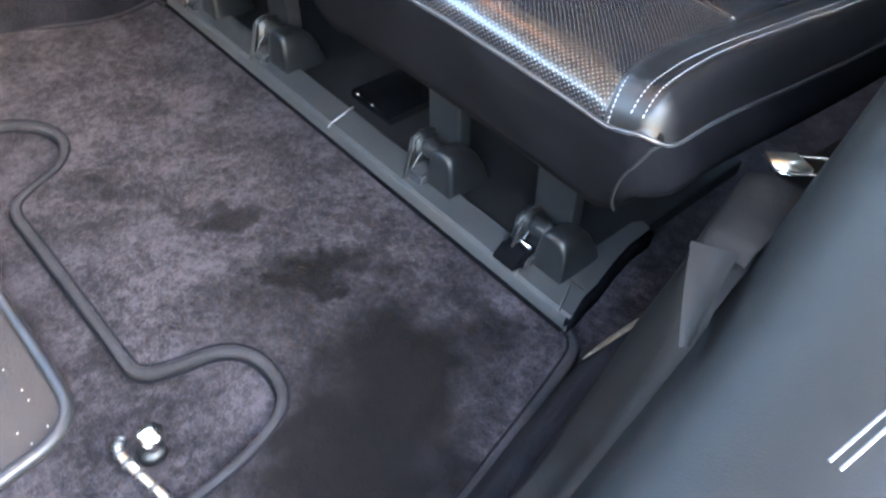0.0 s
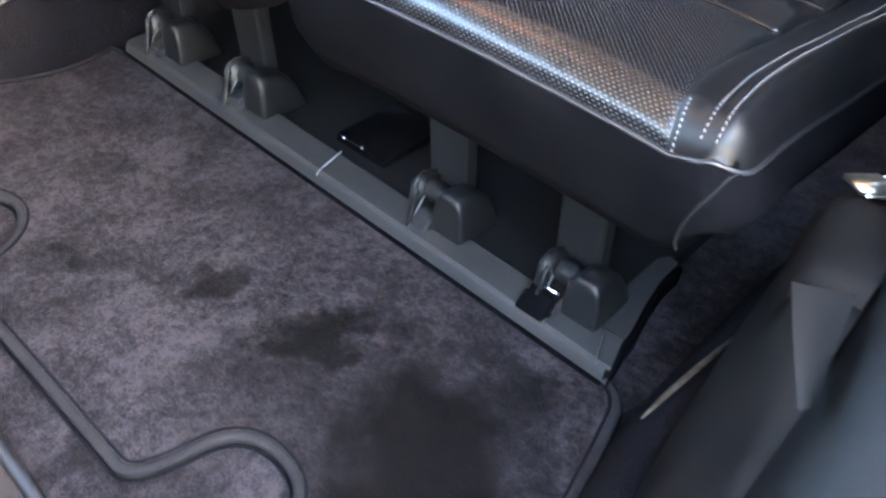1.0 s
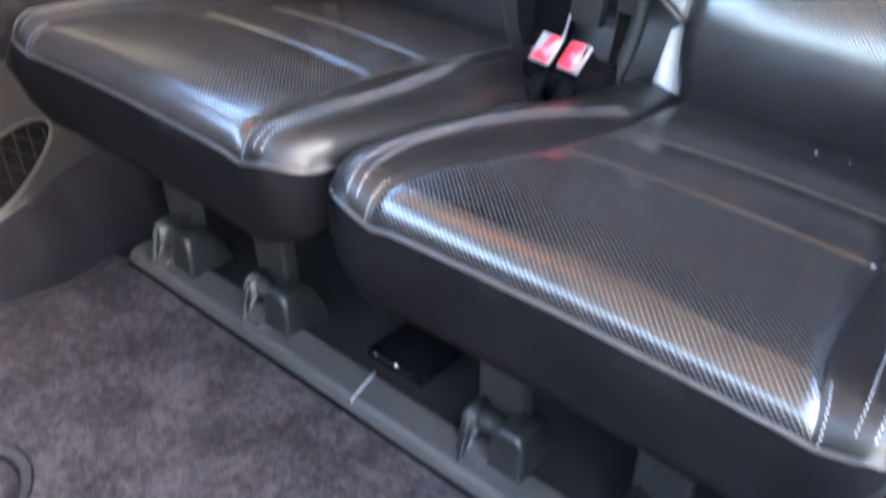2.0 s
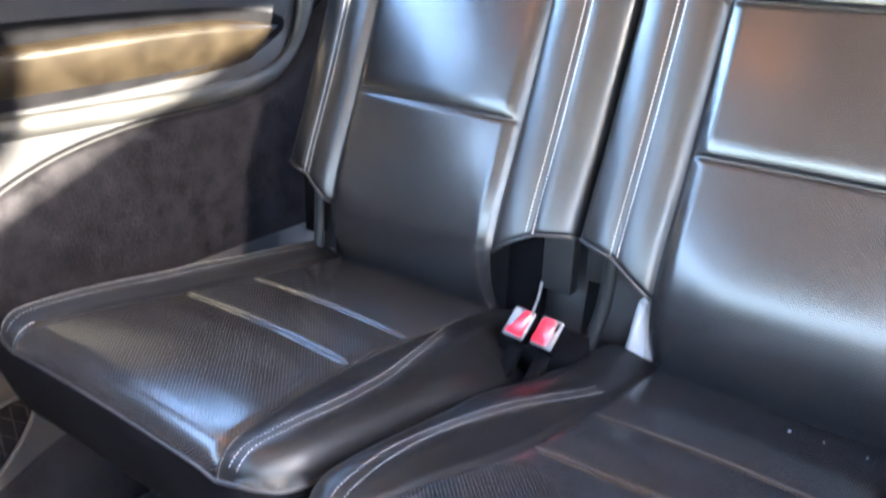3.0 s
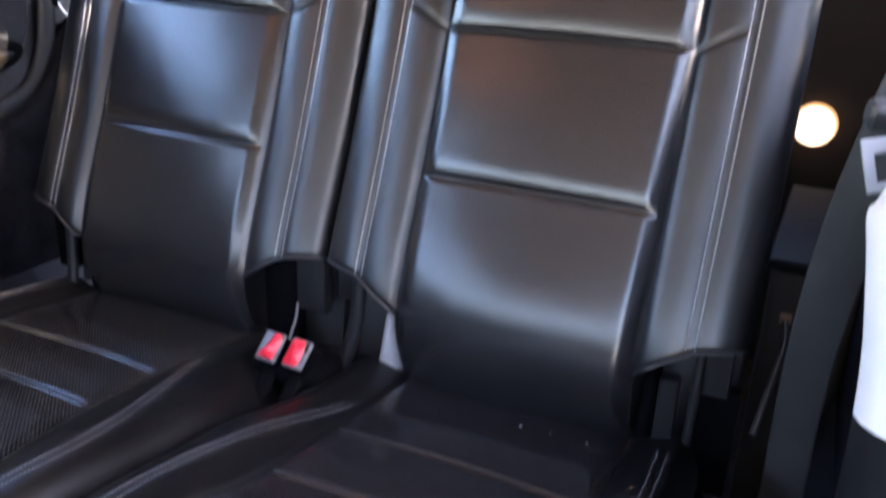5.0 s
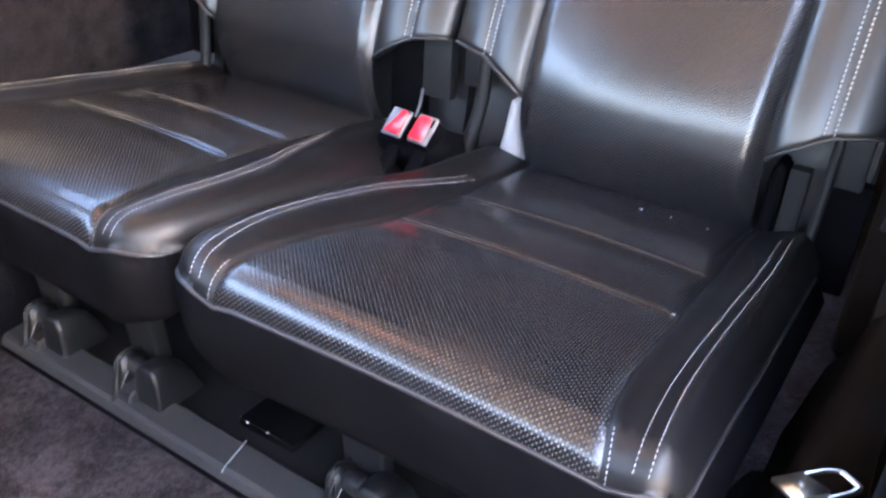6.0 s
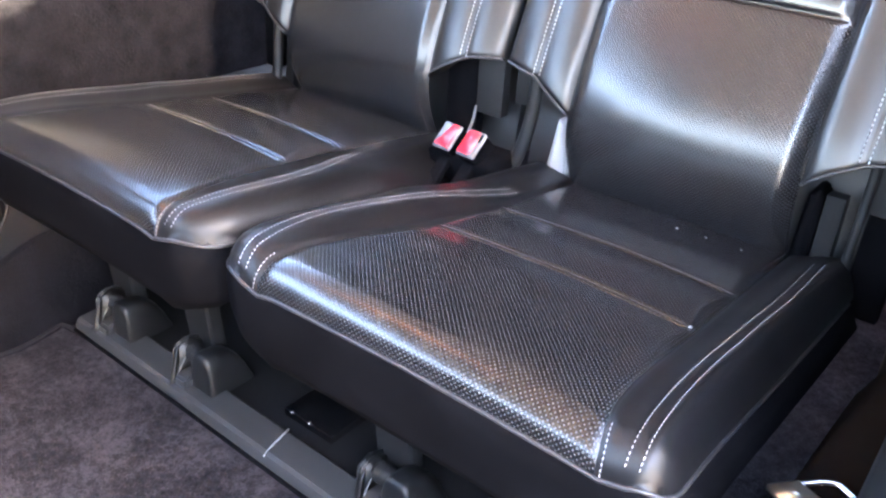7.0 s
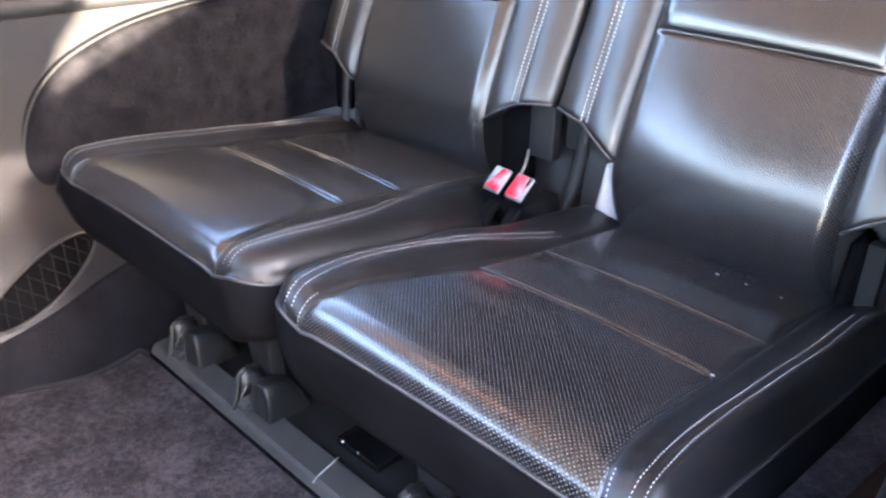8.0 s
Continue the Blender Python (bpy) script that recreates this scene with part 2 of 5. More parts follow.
# ---- mesh helpers ----
def base_of(ob):
    at = Vector((0, 0, 0))
    while ob:
        at, ob = at + ob.location, ob.parent
    return at


def thing(name, at, label, category, group="", kind=""):
    ob = new(name)
    ob.empty_display_size = 0.05
    ob.location = at
    return tagged(ob, label, category, group, kind)


def link_mesh(name, me, material, parent, label="", smooth=True):
    """Link a mesh given in world coordinates under its parent."""
    ob = new(name, me)
    if parent:
        me.transform(Matrix.Translation(-base_of(parent)))
        ob.parent = parent
    if material:
        me.materials.append(material)
    for p in me.polygons:
        p.use_smooth = smooth
    if label:
        ob["label"] = label
    return ob


def part(name, bm, material, parent=None, label="", smooth=True):
    me = bpy.data.meshes.new(name)
    bmesh.ops.recalc_face_normals(bm, faces=bm.faces)
    bm.to_mesh(me)
    bm.free()
    return link_mesh(name, me, material, parent, label, smooth)


def sharp(ob, degrees=35):
    ob.data.set_sharp_from_angle(angle=radians(degrees))
    return ob


def grid_part(name, P, material, parent=None, label="", uv=None, flip=False, closed=False):
    """A sheet from an array of points (rows, columns, 3), with optional UV (rows, columns, 2)."""
    P = np.asarray(P, float)
    nu, nv = P.shape[:2]
    idx = np.arange(nu * nv).reshape(nu, nv)
    a, b, c, d = idx[:-1, :-1], idx[:-1, 1:], idx[1:, 1:], idx[1:, :-1]
    quads = np.stack([a, b, c, d], -1).reshape(-1, 4)
    if closed:
        wrap = np.stack([idx[:-1, -1], idx[:-1, 0], idx[1:, 0], idx[1:, -1]], -1)
        quads = np.concatenate([quads, wrap])
    if flip:
        quads = quads[:, ::-1]
    me = bpy.data.meshes.new(name)
    me.from_pydata(P.reshape(-1, 3).tolist(), [], quads.tolist())
    if uv is not None:
        layer = me.uv_layers.new(name="UVMap")
        flat = np.asarray(uv, float).reshape(-1, 2)[quads.reshape(-1)]
        layer.data.foreach_set("uv", flat.reshape(-1))
    me.update()
    return link_mesh(name, me, material, parent, label)


def box_bm(lo, hi, bevel=0.004, segments=2, bm=None, turn=None):
    """A bevelled box between two corners, optionally turned about its centre."""
    bm = bm or bmesh.new()
    lo, hi = Vector(lo), Vector(hi)
    m = Matrix.Translation((lo + hi) / 2)
    if turn:
        m = m @ Euler([radians(a) for a in turn]).to_matrix().to_4x4()
    m = m @ Matrix.Diagonal((*(hi - lo), 1))
    made = bmesh.ops.create_cube(bm, size=1, matrix=m)
    if bevel:
        edges = {e for v in made["verts"] for e in v.link_edges}
        bmesh.ops.bevel(bm, geom=list(edges), offset=bevel, segments=segments, profile=0.6, affect="EDGES")
    return bm


def cyl_bm(a, b, r, segments=24, r2=None, bevel=0.0, bm=None):
    bm = bm or bmesh.new()
    a, b = Vector(a), Vector(b)
    m = Matrix.Translation((a + b) / 2) @ (b - a).to_track_quat("Z", "Y").to_matrix().to_4x4()
    made = bmesh.ops.create_cone(bm, cap_ends=True, segments=segments, radius1=r, radius2=r if r2 is None else r2, depth=(b - a).length, matrix=m)
    if bevel:
        rim = [e for e in {e for v in made["verts"] for e in v.link_edges} if any(len(f.verts) > 4 for f in e.link_faces)]
        bmesh.ops.bevel(bm, geom=rim, offset=bevel, segments=2, affect="EDGES")
    return bm


def smooth_line(points, closed=False, rounds=3):
    """Round off a polyline by cutting its corners."""
    p = [Vector(q) for q in points]
    for _ in range(rounds):
        out = [] if closed else [p[0]]
        n = len(p)
        for i in range(n if closed else n - 1):
            a, b = p[i], p[(i + 1) % n]
            out += [a.lerp(b, 0.25), a.lerp(b, 0.75)]
        if not closed:
            out.append(p[-1])
        p = out
    return p


def sweep(name, line, section, material, parent=None, label="", up=(0, 0, 1), closed=False, caps=True):
    """Sweep a closed section (pairs: across, up) along a line."""
    line = [Vector(q) for q in line]
    up = Vector(up)
    n, rows = len(line), []
    for i, p in enumerate(line):
        a = line[(i - 1) % n] if closed else line[max(i - 1, 0)]
        b = line[(i + 1) % n] if closed else line[min(i + 1, n - 1)]
        t = (b - a).normalized()
        side = t.cross(up)
        side = side.normalized() if side.length > 1e-4 else Vector((1, 0, 0))
        top = side.cross(t).normalized()
        rows.append([p + side * u + top * v for u, v in section])
    bm = bmesh.new()
    vs = [[bm.verts.new(q) for q in r] for r in rows]
    k = len(section)
    for i in range(n if closed else n - 1):
        for j in range(k):
            bm.faces.new((vs[i][j], vs[i][(j + 1) % k], vs[(i + 1) % n][(j + 1) % k], vs[(i + 1) % n][j]))
    if caps and not closed:
        bm.faces.new(vs[0])
        bm.faces.new(vs[-1])
    return part(name, bm, material, parent, label)


def ring(r, k=10, flat=1.0):
    return [(r * math.cos(2 * math.pi * i / k), flat * r * math.sin(2 * math.pi * i / k)) for i in range(k)]


def strip_section(w, h):
    """A flat strap with rounded edges."""
    e = h * 0.5
    return [(-w / 2, -e * 0.4), (-w / 2 + e, -e), (w / 2 - e, -e), (w / 2, -e * 0.4), (w / 2, e * 0.4), (w / 2 - e, e), (-w / 2 + e, e), (-w / 2, e * 0.4)]


def stitches(name, runs, parent, label, pitch=0.0046, length=0.0027, width=0.00055):
    """Rows of thread stitches; runs: lists of (point, normal), joined into one mesh."""
    shape = np.array([(-0.5, -0.4, 0), (-0.5, 0.4, 0), (-0.22, 0.5, 0.7), (-0.22, -0.5, 0.7), (0.22, 0.5, 0.7), (0.22, -0.5, 0.7), (0.5, 0.4, 0), (0.5, -0.4, 0)])
    quads = np.array([(0, 3, 2, 1), (3, 5, 4, 2), (5, 7, 6, 4), (0, 7, 5, 3), (1, 2, 4, 6)])
    verts, faces = [], []
    for run in runs:
        p = np.array([q for q, _ in run], float)
        nrm = np.array([m for _, m in run], float)
        s = np.r_[0, np.cumsum(np.linalg.norm(np.diff(p, axis=0), axis=1))]
        at = np.arange(pitch / 2, s[-1], pitch)
        for a in at:
            ends = [np.array([np.interp(q, s, p[:, i]) for i in range(3)]) for q in (a - length / 2, a + length / 2)]
            nn = np.array([np.interp(a, s, nrm[:, i]) for i in range(3)])
            t = ends[1] - ends[0]
            t /= np.linalg.norm(t) + 1e-12
            side = np.cross(nn, t)
            side /= np.linalg.norm(side) + 1e-12
            nn = np.cross(t, side)
            mid = (ends[0] + ends[1]) / 2
            faces += (quads + len(verts)).tolist()
            verts += (mid + shape[:, :1] * length * t + shape[:, 1:2] * width * side + shape[:, 2:] * 0.0008 * nn).tolist()
    me = bpy.data.meshes.new(name)
    me.from_pydata(verts, [], faces)
    me.update()
    return tagged(link_mesh(name, me, M_THREAD, parent, label), kind="stuff")

# ---- seats ----
def sm(a, b, x):
    t = np.clip((np.asarray(x, float) - a) / (b - a), 0, 1)
    return t * t * (3 - 2 * t)


def bell(x, at, width):
    return np.exp(-(((np.asarray(x, float) - at) / width) ** 2))


def wobble(a, b):
    """Gentle unevenness of stuffed leather, in metres."""
    a, b = np.asarray(a, float), np.asarray(b, float)
    return 0.0011 * np.sin(33 * a + 1.7 * np.sin(21 * b + 1.0)) * np.sin(29 * b + 1.5 * np.sin(25 * a)) + 0.0004 * np.sin(83 * a + 37 * b) * np.sin(71 * b - 41 * a)


def soft(x, xs, ys):
    """A rounded curve through the neighbourhood of a few stations."""
    p = np.array([xs, ys], float).T
    for _ in range(3):
        p = np.concatenate([p[:1], np.stack([0.75 * p[:-1] + 0.25 * p[1:], 0.25 * p[:-1] + 0.75 * p[1:]], 1).reshape(-1, 2), p[-1:]])
    return np.interp(x, p[:, 0], p[:, 1])


X_IN, X_OUT, Y_FRONT, Y_BACK, ROLL = 0.006, 0.511, -0.026, 0.50, 0.030
CORNER_IN, CORNER_OUT = 0.056, 0.030


def seam_in(y):
    return soft(y, (-0.03, 0.0, 0.05, 0.10, 0.18, 0.31, 0.5), (0.083, 0.085, 0.092, 0.103, 0.123, 0.131, 0.131))


def seam_out(y):
    return soft(y, (-0.03, 0.0, 0.04, 0.19, 0.31, 0.5), (0.456, 0.446, 0.437, 0.434, 0.432, 0.430))


def thread_in(y):
    return soft(y, (-0.03, 0.0, 0.03, 0.11, 0.21, 0.31, 0.38, 0.5), (0.061, 0.056, 0.052, 0.049, 0.063, 0.095, 0.118, 0.13))


def thread_out(y):
    return soft(y, (-0.03, 0.02, 0.08, 0.2, 0.34, 0.5), (0.482, 0.477, 0.474, 0.474, 0.477, 0.472))


def inside(x, y):
    """Distance inward from the cushion's outline, a rectangle with rounded front corners."""
    cx, cy = (X_IN + X_OUT) / 2, (Y_FRONT + 1.2) / 2
    c = np.where(np.asarray(x) < cx, CORNER_IN, CORNER_OUT)
    qx = np.abs(x - cx) - (X_OUT - X_IN) / 2 + c
    qy = np.abs(y - cy) - (1.2 - Y_FRONT) / 2 + c
    return c - np.hypot(np.maximum(qx, 0), np.maximum(qy, 0)) - np.minimum(np.maximum(qx, qy), 0)


def cushion_z(x, y):
    """Height of the cushion's top; x is the distance from the middle of the car."""
    z = soft(y, (-0.03, 0.0, 0.04, 0.08, 0.13, 0.197, 0.25, 0.312, 0.37, 0.43, 0.50),
             (0.348, 0.350, 0.350, 0.346, 0.338, 0.3265, 0.3205, 0.3105, 0.304, 0.297, 0.286))
    a, b = seam_in(y), seam_out(y)
    t = np.clip((x - a) / (b - a), 0, 1)
    on = sm(0.0, 0.06, t) * sm(0.0, 0.06, 1 - t)
    tuft = -0.0065 * bell(y, 0.197, 0.0045) - 0.0058 * bell(y, 0.312, 0.0042)
    tuft = tuft + 0.004 * bell(y, 0.256, 0.036) + 0.003 * bell(y, 0.15, 0.03) + 0.003 * bell(y, 0.375, 0.035)
    z = z + tuft * on + 0.005 * np.sin(np.pi * t) * on
    ridge_in = np.sin(np.pi * np.clip((x - X_IN) / (a - X_IN), 0, 1)) ** 1.5
    ridge_out = np.sin(np.pi * np.clip((x - b) / (X_OUT - b), 0, 1) ** 1.5) ** 1.4
    z = z + (0.006 + 0.004 * sm(0, 0.2, y)) * ridge_in * (x < a) + (0.008 + 0.006 * sm(0, 0.2, y)) * ridge_out * (x > b)
    z = z - 0.0034 * bell(x, a, 0.0040) - 0.0034 * bell(x, b, 0.0040)
    z = z - 0.0016 * bell(x, thread_in(y), 0.0028) * (y < 0.37) - 0.0016 * bell(x, thread_out(y), 0.0028)
    z = z + 0.14 * wobble(x, y)
    # the inner rear corner sinks to make room for the belt buckles
    z = z - 0.020 * sm(0.24, 0.40, y) * sm(0.075, 0.02, x)
    d = np.clip(inside(x, y), 0, ROLL)
    return z - ROLL + np.sqrt(np.maximum(ROLL**2 - (ROLL - d) ** 2, 0))


def cushion_point(x, y, sgn):
    z = cushion_z(np.array([x]), np.array([y]))[0]
    e = 0.002
    gx = (cushion_z(np.array([x + e]), np.array([y]))[0] - cushion_z(np.array([x - e]), np.array([y]))[0]) / (2 * e)
    gy = (cushion_z(np.array([x]), np.array([y + e]))[0] - cushion_z(np.array([x]), np.array([max(y - e, Y_FRONT)]))[0]) / (2 * e)
    n = Vector((-gx * sgn, -gy, 1)).normalized()
    return Vector((x * sgn, y, z)) + n * 0.0003, n


def edge_steps(n, total, dense):
    """Steps from 0 to 1 over a width, close together at the start."""
    arc = dense * (1 - np.cos(np.linspace(0, np.pi / 2, n)))
    return np.concatenate([arc, np.linspace(dense, total, 9)[1:]]) / total


def rear_seat(sgn, label):
    seat = thing("rear_seat", (sgn * 0.265, 0.25, 0.0), label, "car seat", "third-row seats")
    flip = sgn < 0
    ys = np.concatenate([Y_FRONT + ROLL * (1 - np.cos(np.linspace(0, np.pi / 2, 11))), np.arange(0.012, 0.176, 0.008),
                         np.arange(0.178, 0.22, 0.003), np.arange(0.226, 0.288, 0.008), np.arange(0.292, 0.334, 0.003), np.arange(0.342, 0.505, 0.01)])
    mid = np.linspace(0, 1, 45)
    mid = mid + 0.06 * np.sin(2 * np.pi * mid) * -1 / (2 * np.pi) * 4
    side = edge_steps(9, 1.0, 0.40)
    blocks = {
        "bolster_inner": lambda y: X_IN + (seam_in(y) - X_IN) * np.concatenate([side[:-1], 1 - np.array([0.04, 0.02, 0.0])]),
        "seat_panel": lambda y: seam_in(y) + (seam_out(y) - seam_in(y)) * mid,
        "bolster_outer": lambda y: seam_out(y) + (X_OUT - seam_out(y)) * (1 - np.concatenate([side[:-1], 1 - np.array([0.04, 0.02, 0.0])])[::-1]),
    }
    cx0, cx1, cy0, cy1 = X_IN + CORNER_IN, X_OUT - CORNER_OUT, Y_FRONT + CORNER_IN, Y_FRONT + CORNER_OUT
    for name, cols in blocks.items():
        X = np.array([cols(y) for y in ys])
        Y = np.repeat(ys[:, None], X.shape[1], 1)
        # pull the corner points back onto the rounded outline
        for c, cy, bend, away in ((cx0, cy0, CORNER_IN, -1), (cx1, cy1, CORNER_OUT, 1)):
            out = ((X - c) * away > 0) & (Y < cy)
            r = np.hypot(X - c, Y - cy)
            k = np.where(out & (r > bend), bend / np.maximum(r, 1e-9), 1)
            X, Y = c + (X - c) * k, cy + (Y - cy) * k
        Z = cushion_z(X, Y)
        m = X.shape[1] // 2
        arc = np.r_[0, np.cumsum(np.hypot(np.diff(Y[:, m]), np.diff(Z[:, m])))]
        uv = np.stack([X, np.repeat(arc[:, None], X.shape[1], 1)], -1)
        P = np.stack([X * sgn, Y, Z], -1)
        grid_part("seat_panel" if "panel" in name else "cushion_bolster", P, M_PERF if "panel" in name else M_BOLSTER, seat,
                  "perforated black leather with two cross seams" if "panel" in name else "smooth black leather bolster", uv, flip)

    # outline of the cushion from rear inner corner round the front to rear outer corner
    line = [(X_IN, y) for y in np.linspace(0.48, cy0, 14)]
    line += [(cx0 - CORNER_IN * math.cos(a), cy0 - CORNER_IN * math.sin(a)) for a in np.linspace(0, math.pi / 2, 10)[1:]]
    line += [(x, Y_FRONT) for x in np.linspace(cx0, cx1, 20)[1:]]
    line += [(cx1 + CORNER_OUT * math.sin(a), cy1 - CORNER_OUT * math.cos(a)) for a in np.linspace(0, math.pi / 2, 10)[1:]]
    line += [(X_OUT, y) for y in np.linspace(cy1, 0.48, 14)[1:]]
    line = np.array(line)
    tan = np.gradient(line, axis=0)
    tan /= np.linalg.norm(tan, axis=1)[:, None]
    out = np.stack([-tan[:, 1], tan[:, 0]], -1) * -1
    edge_z = cushion_z(line[:, 0], line[:, 1])
    # the skirt is deep in front and shallow along the outer side
    outer = sm(cx1 - 0.01, X_OUT - 0.004, line[:, 0])
    depth = 1 - 0.42 * outer - 0.1 * sm(cx0, X_IN, line[:, 0])
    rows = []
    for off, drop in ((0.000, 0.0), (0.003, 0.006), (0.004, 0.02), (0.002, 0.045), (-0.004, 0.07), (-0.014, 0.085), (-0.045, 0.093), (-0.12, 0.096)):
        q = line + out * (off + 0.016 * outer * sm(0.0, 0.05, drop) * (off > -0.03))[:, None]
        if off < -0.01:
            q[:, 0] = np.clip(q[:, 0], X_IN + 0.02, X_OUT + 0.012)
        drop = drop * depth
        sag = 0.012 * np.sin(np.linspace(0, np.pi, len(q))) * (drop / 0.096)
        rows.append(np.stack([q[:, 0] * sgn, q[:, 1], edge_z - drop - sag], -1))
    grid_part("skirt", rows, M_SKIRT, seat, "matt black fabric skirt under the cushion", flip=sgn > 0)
    # welt that closes the front skirt at its outer corner
    welt = []
    for row, x in zip(rows[:6], (0.507, 0.503, 0.497, 0.487, 0.479, 0.474)):
        near = min(range(24, 52), key=lambda i: abs(row[i][0] * sgn - x))
        welt.append(Vector(row[near]) + Vector((sgn * 0.0004, -0.0012, 0)))
    sweep("corner_welt", smooth_line(welt, rounds=2), ring(0.0013, 6), M_LEG, seat, "dark welt down the skirt corner", up=(0, 1, 0))
    pipe = [Vector(((p[0] + o[0] * 0.001) * sgn, p[1] + o[1] * 0.001, z)) for p, o, z in zip(line, out, edge_z)]
    sweep("piping", pipe, ring(0.0019, 6), M_PIPE, seat, "thin leather piping along the cushion edge, grey to paint its glint")

    # twin rows of thread on both bolsters, single row round the panel
    runs = []
    for f, ends in ((thread_in, (Y_FRONT + 0.001, 0.372)), (thread_out, (Y_FRONT + 0.001, 0.46))):
        for off in (-0.0055, 0.0055):
            runs.append([cushion_point(f(y) + off, y, sgn) for y in np.concatenate([Y_FRONT + 0.003 + 0.027 * (1 - np.cos(np.linspace(0.1, 1.4, 12))), np.linspace(0.0, ends[1], 50)])])
    for f, off in ((seam_in, -0.005), (seam_out, 0.005)):
        runs.append([cushion_point(f(y) + off, y, sgn) for y in Y_FRONT + 0.03 * (1 - np.cos(np.linspace(0.02, 1.5, 12)))])
    stitches("stitching", runs, seat, "pale grey twin stitching")
    for y, x0, x1 in ((0.197, 0.128, 0.432), (0.312, 0.134, 0.428)):
        run = [cushion_point(x, y + 0.0045, sgn) for x in np.linspace(x0, x1, 30)]
        sweep("seam_cord", [p - n * 0.0008 for p, n in run], ring(0.0011, 6), M_LEATHER, seat)

    backrest(seat, sgn)
    # steel arms from the cushion pan down to the floor hinges
    for x in ((0.154, 0.340) if sgn > 0 else (0.206, 0.393)):
        bm = box_bm((sgn * x - 0.029, 0.092, 0.040), (sgn * x + 0.029, 0.116, 0.27), 0.008, 3, turn=(6, 0, 0))
        sharp(part("leg", bm, M_LEG, seat, "dark grey seat leg"))
    return seat


# front face of the backrest from its foot over the top: (y, z)
BACK = np.array([(0.535, 0.235), (0.498, 0.285), (0.478, 0.325), (0.470, 0.355), (0.469, 0.385), (0.477, 0.42), (0.492, 0.46), (0.511, 0.505), (0.532, 0.555), (0.564, 0.64), (0.596, 0.728),
                 (0.625, 0.82), (0.641, 0.895), (0.652, 0.925), (0.672, 0.940), (0.70, 0.944), (0.745, 0.938)])
for _ in range(3):
    BACK = np.concatenate([BACK[:1], np.stack([0.75 * BACK[:-1] + 0.25 * BACK[1:], 0.25 * BACK[:-1] + 0.75 * BACK[1:]], 1).reshape(-1, 2), BACK[-1:]])


def back_at(s):
    """Point and forward normal of the backrest face at s (0 to 1 along BACK)."""
    k = np.r_[0, np.cumsum(np.linalg.norm(np.diff(BACK, axis=0), axis=1))]
    k /= k[-1]
    # soften the corners of the profile
    e = 0.020
    pts = [np.stack([np.interp(np.clip(s + o, 0, 1), k, BACK[:, i]) for i in (0, 1)], -1) for o in np.linspace(-e, e, 9)]
    p = sum(pts) / 9
    t = pts[8] - pts[0]
    t /= np.linalg.norm(t, axis=-1, keepdims=True) + 1e-9
    n = np.stack([-t[..., 1], t[..., 0]], -1)
    return p, n


S_FINE = np.linspace(0, 1, 900)
Z_FINE = back_at(S_FINE)[0][:, 1]


def s_of(z):
    top = int(np.argmax(Z_FINE))
    return np.interp(z, Z_FINE[:top], S_FINE[:top])


S_C2, S_C1 = float(s_of(0.555)), float(s_of(0.729))
B_IN, B_OUT, B_L, B_R = 0.002, 0.540, 0.119, 0.426


def hem(x):
    """Lower edge of the side bolsters."""
    d = np.where(x < 0.27, B_L - x, x - B_R)
    return 0.384 + 0.040 * np.clip(d / 0.062, 0, 1) ** 0.8 + 0.010 * np.clip((d - 0.062) / 0.05, 0, 1)


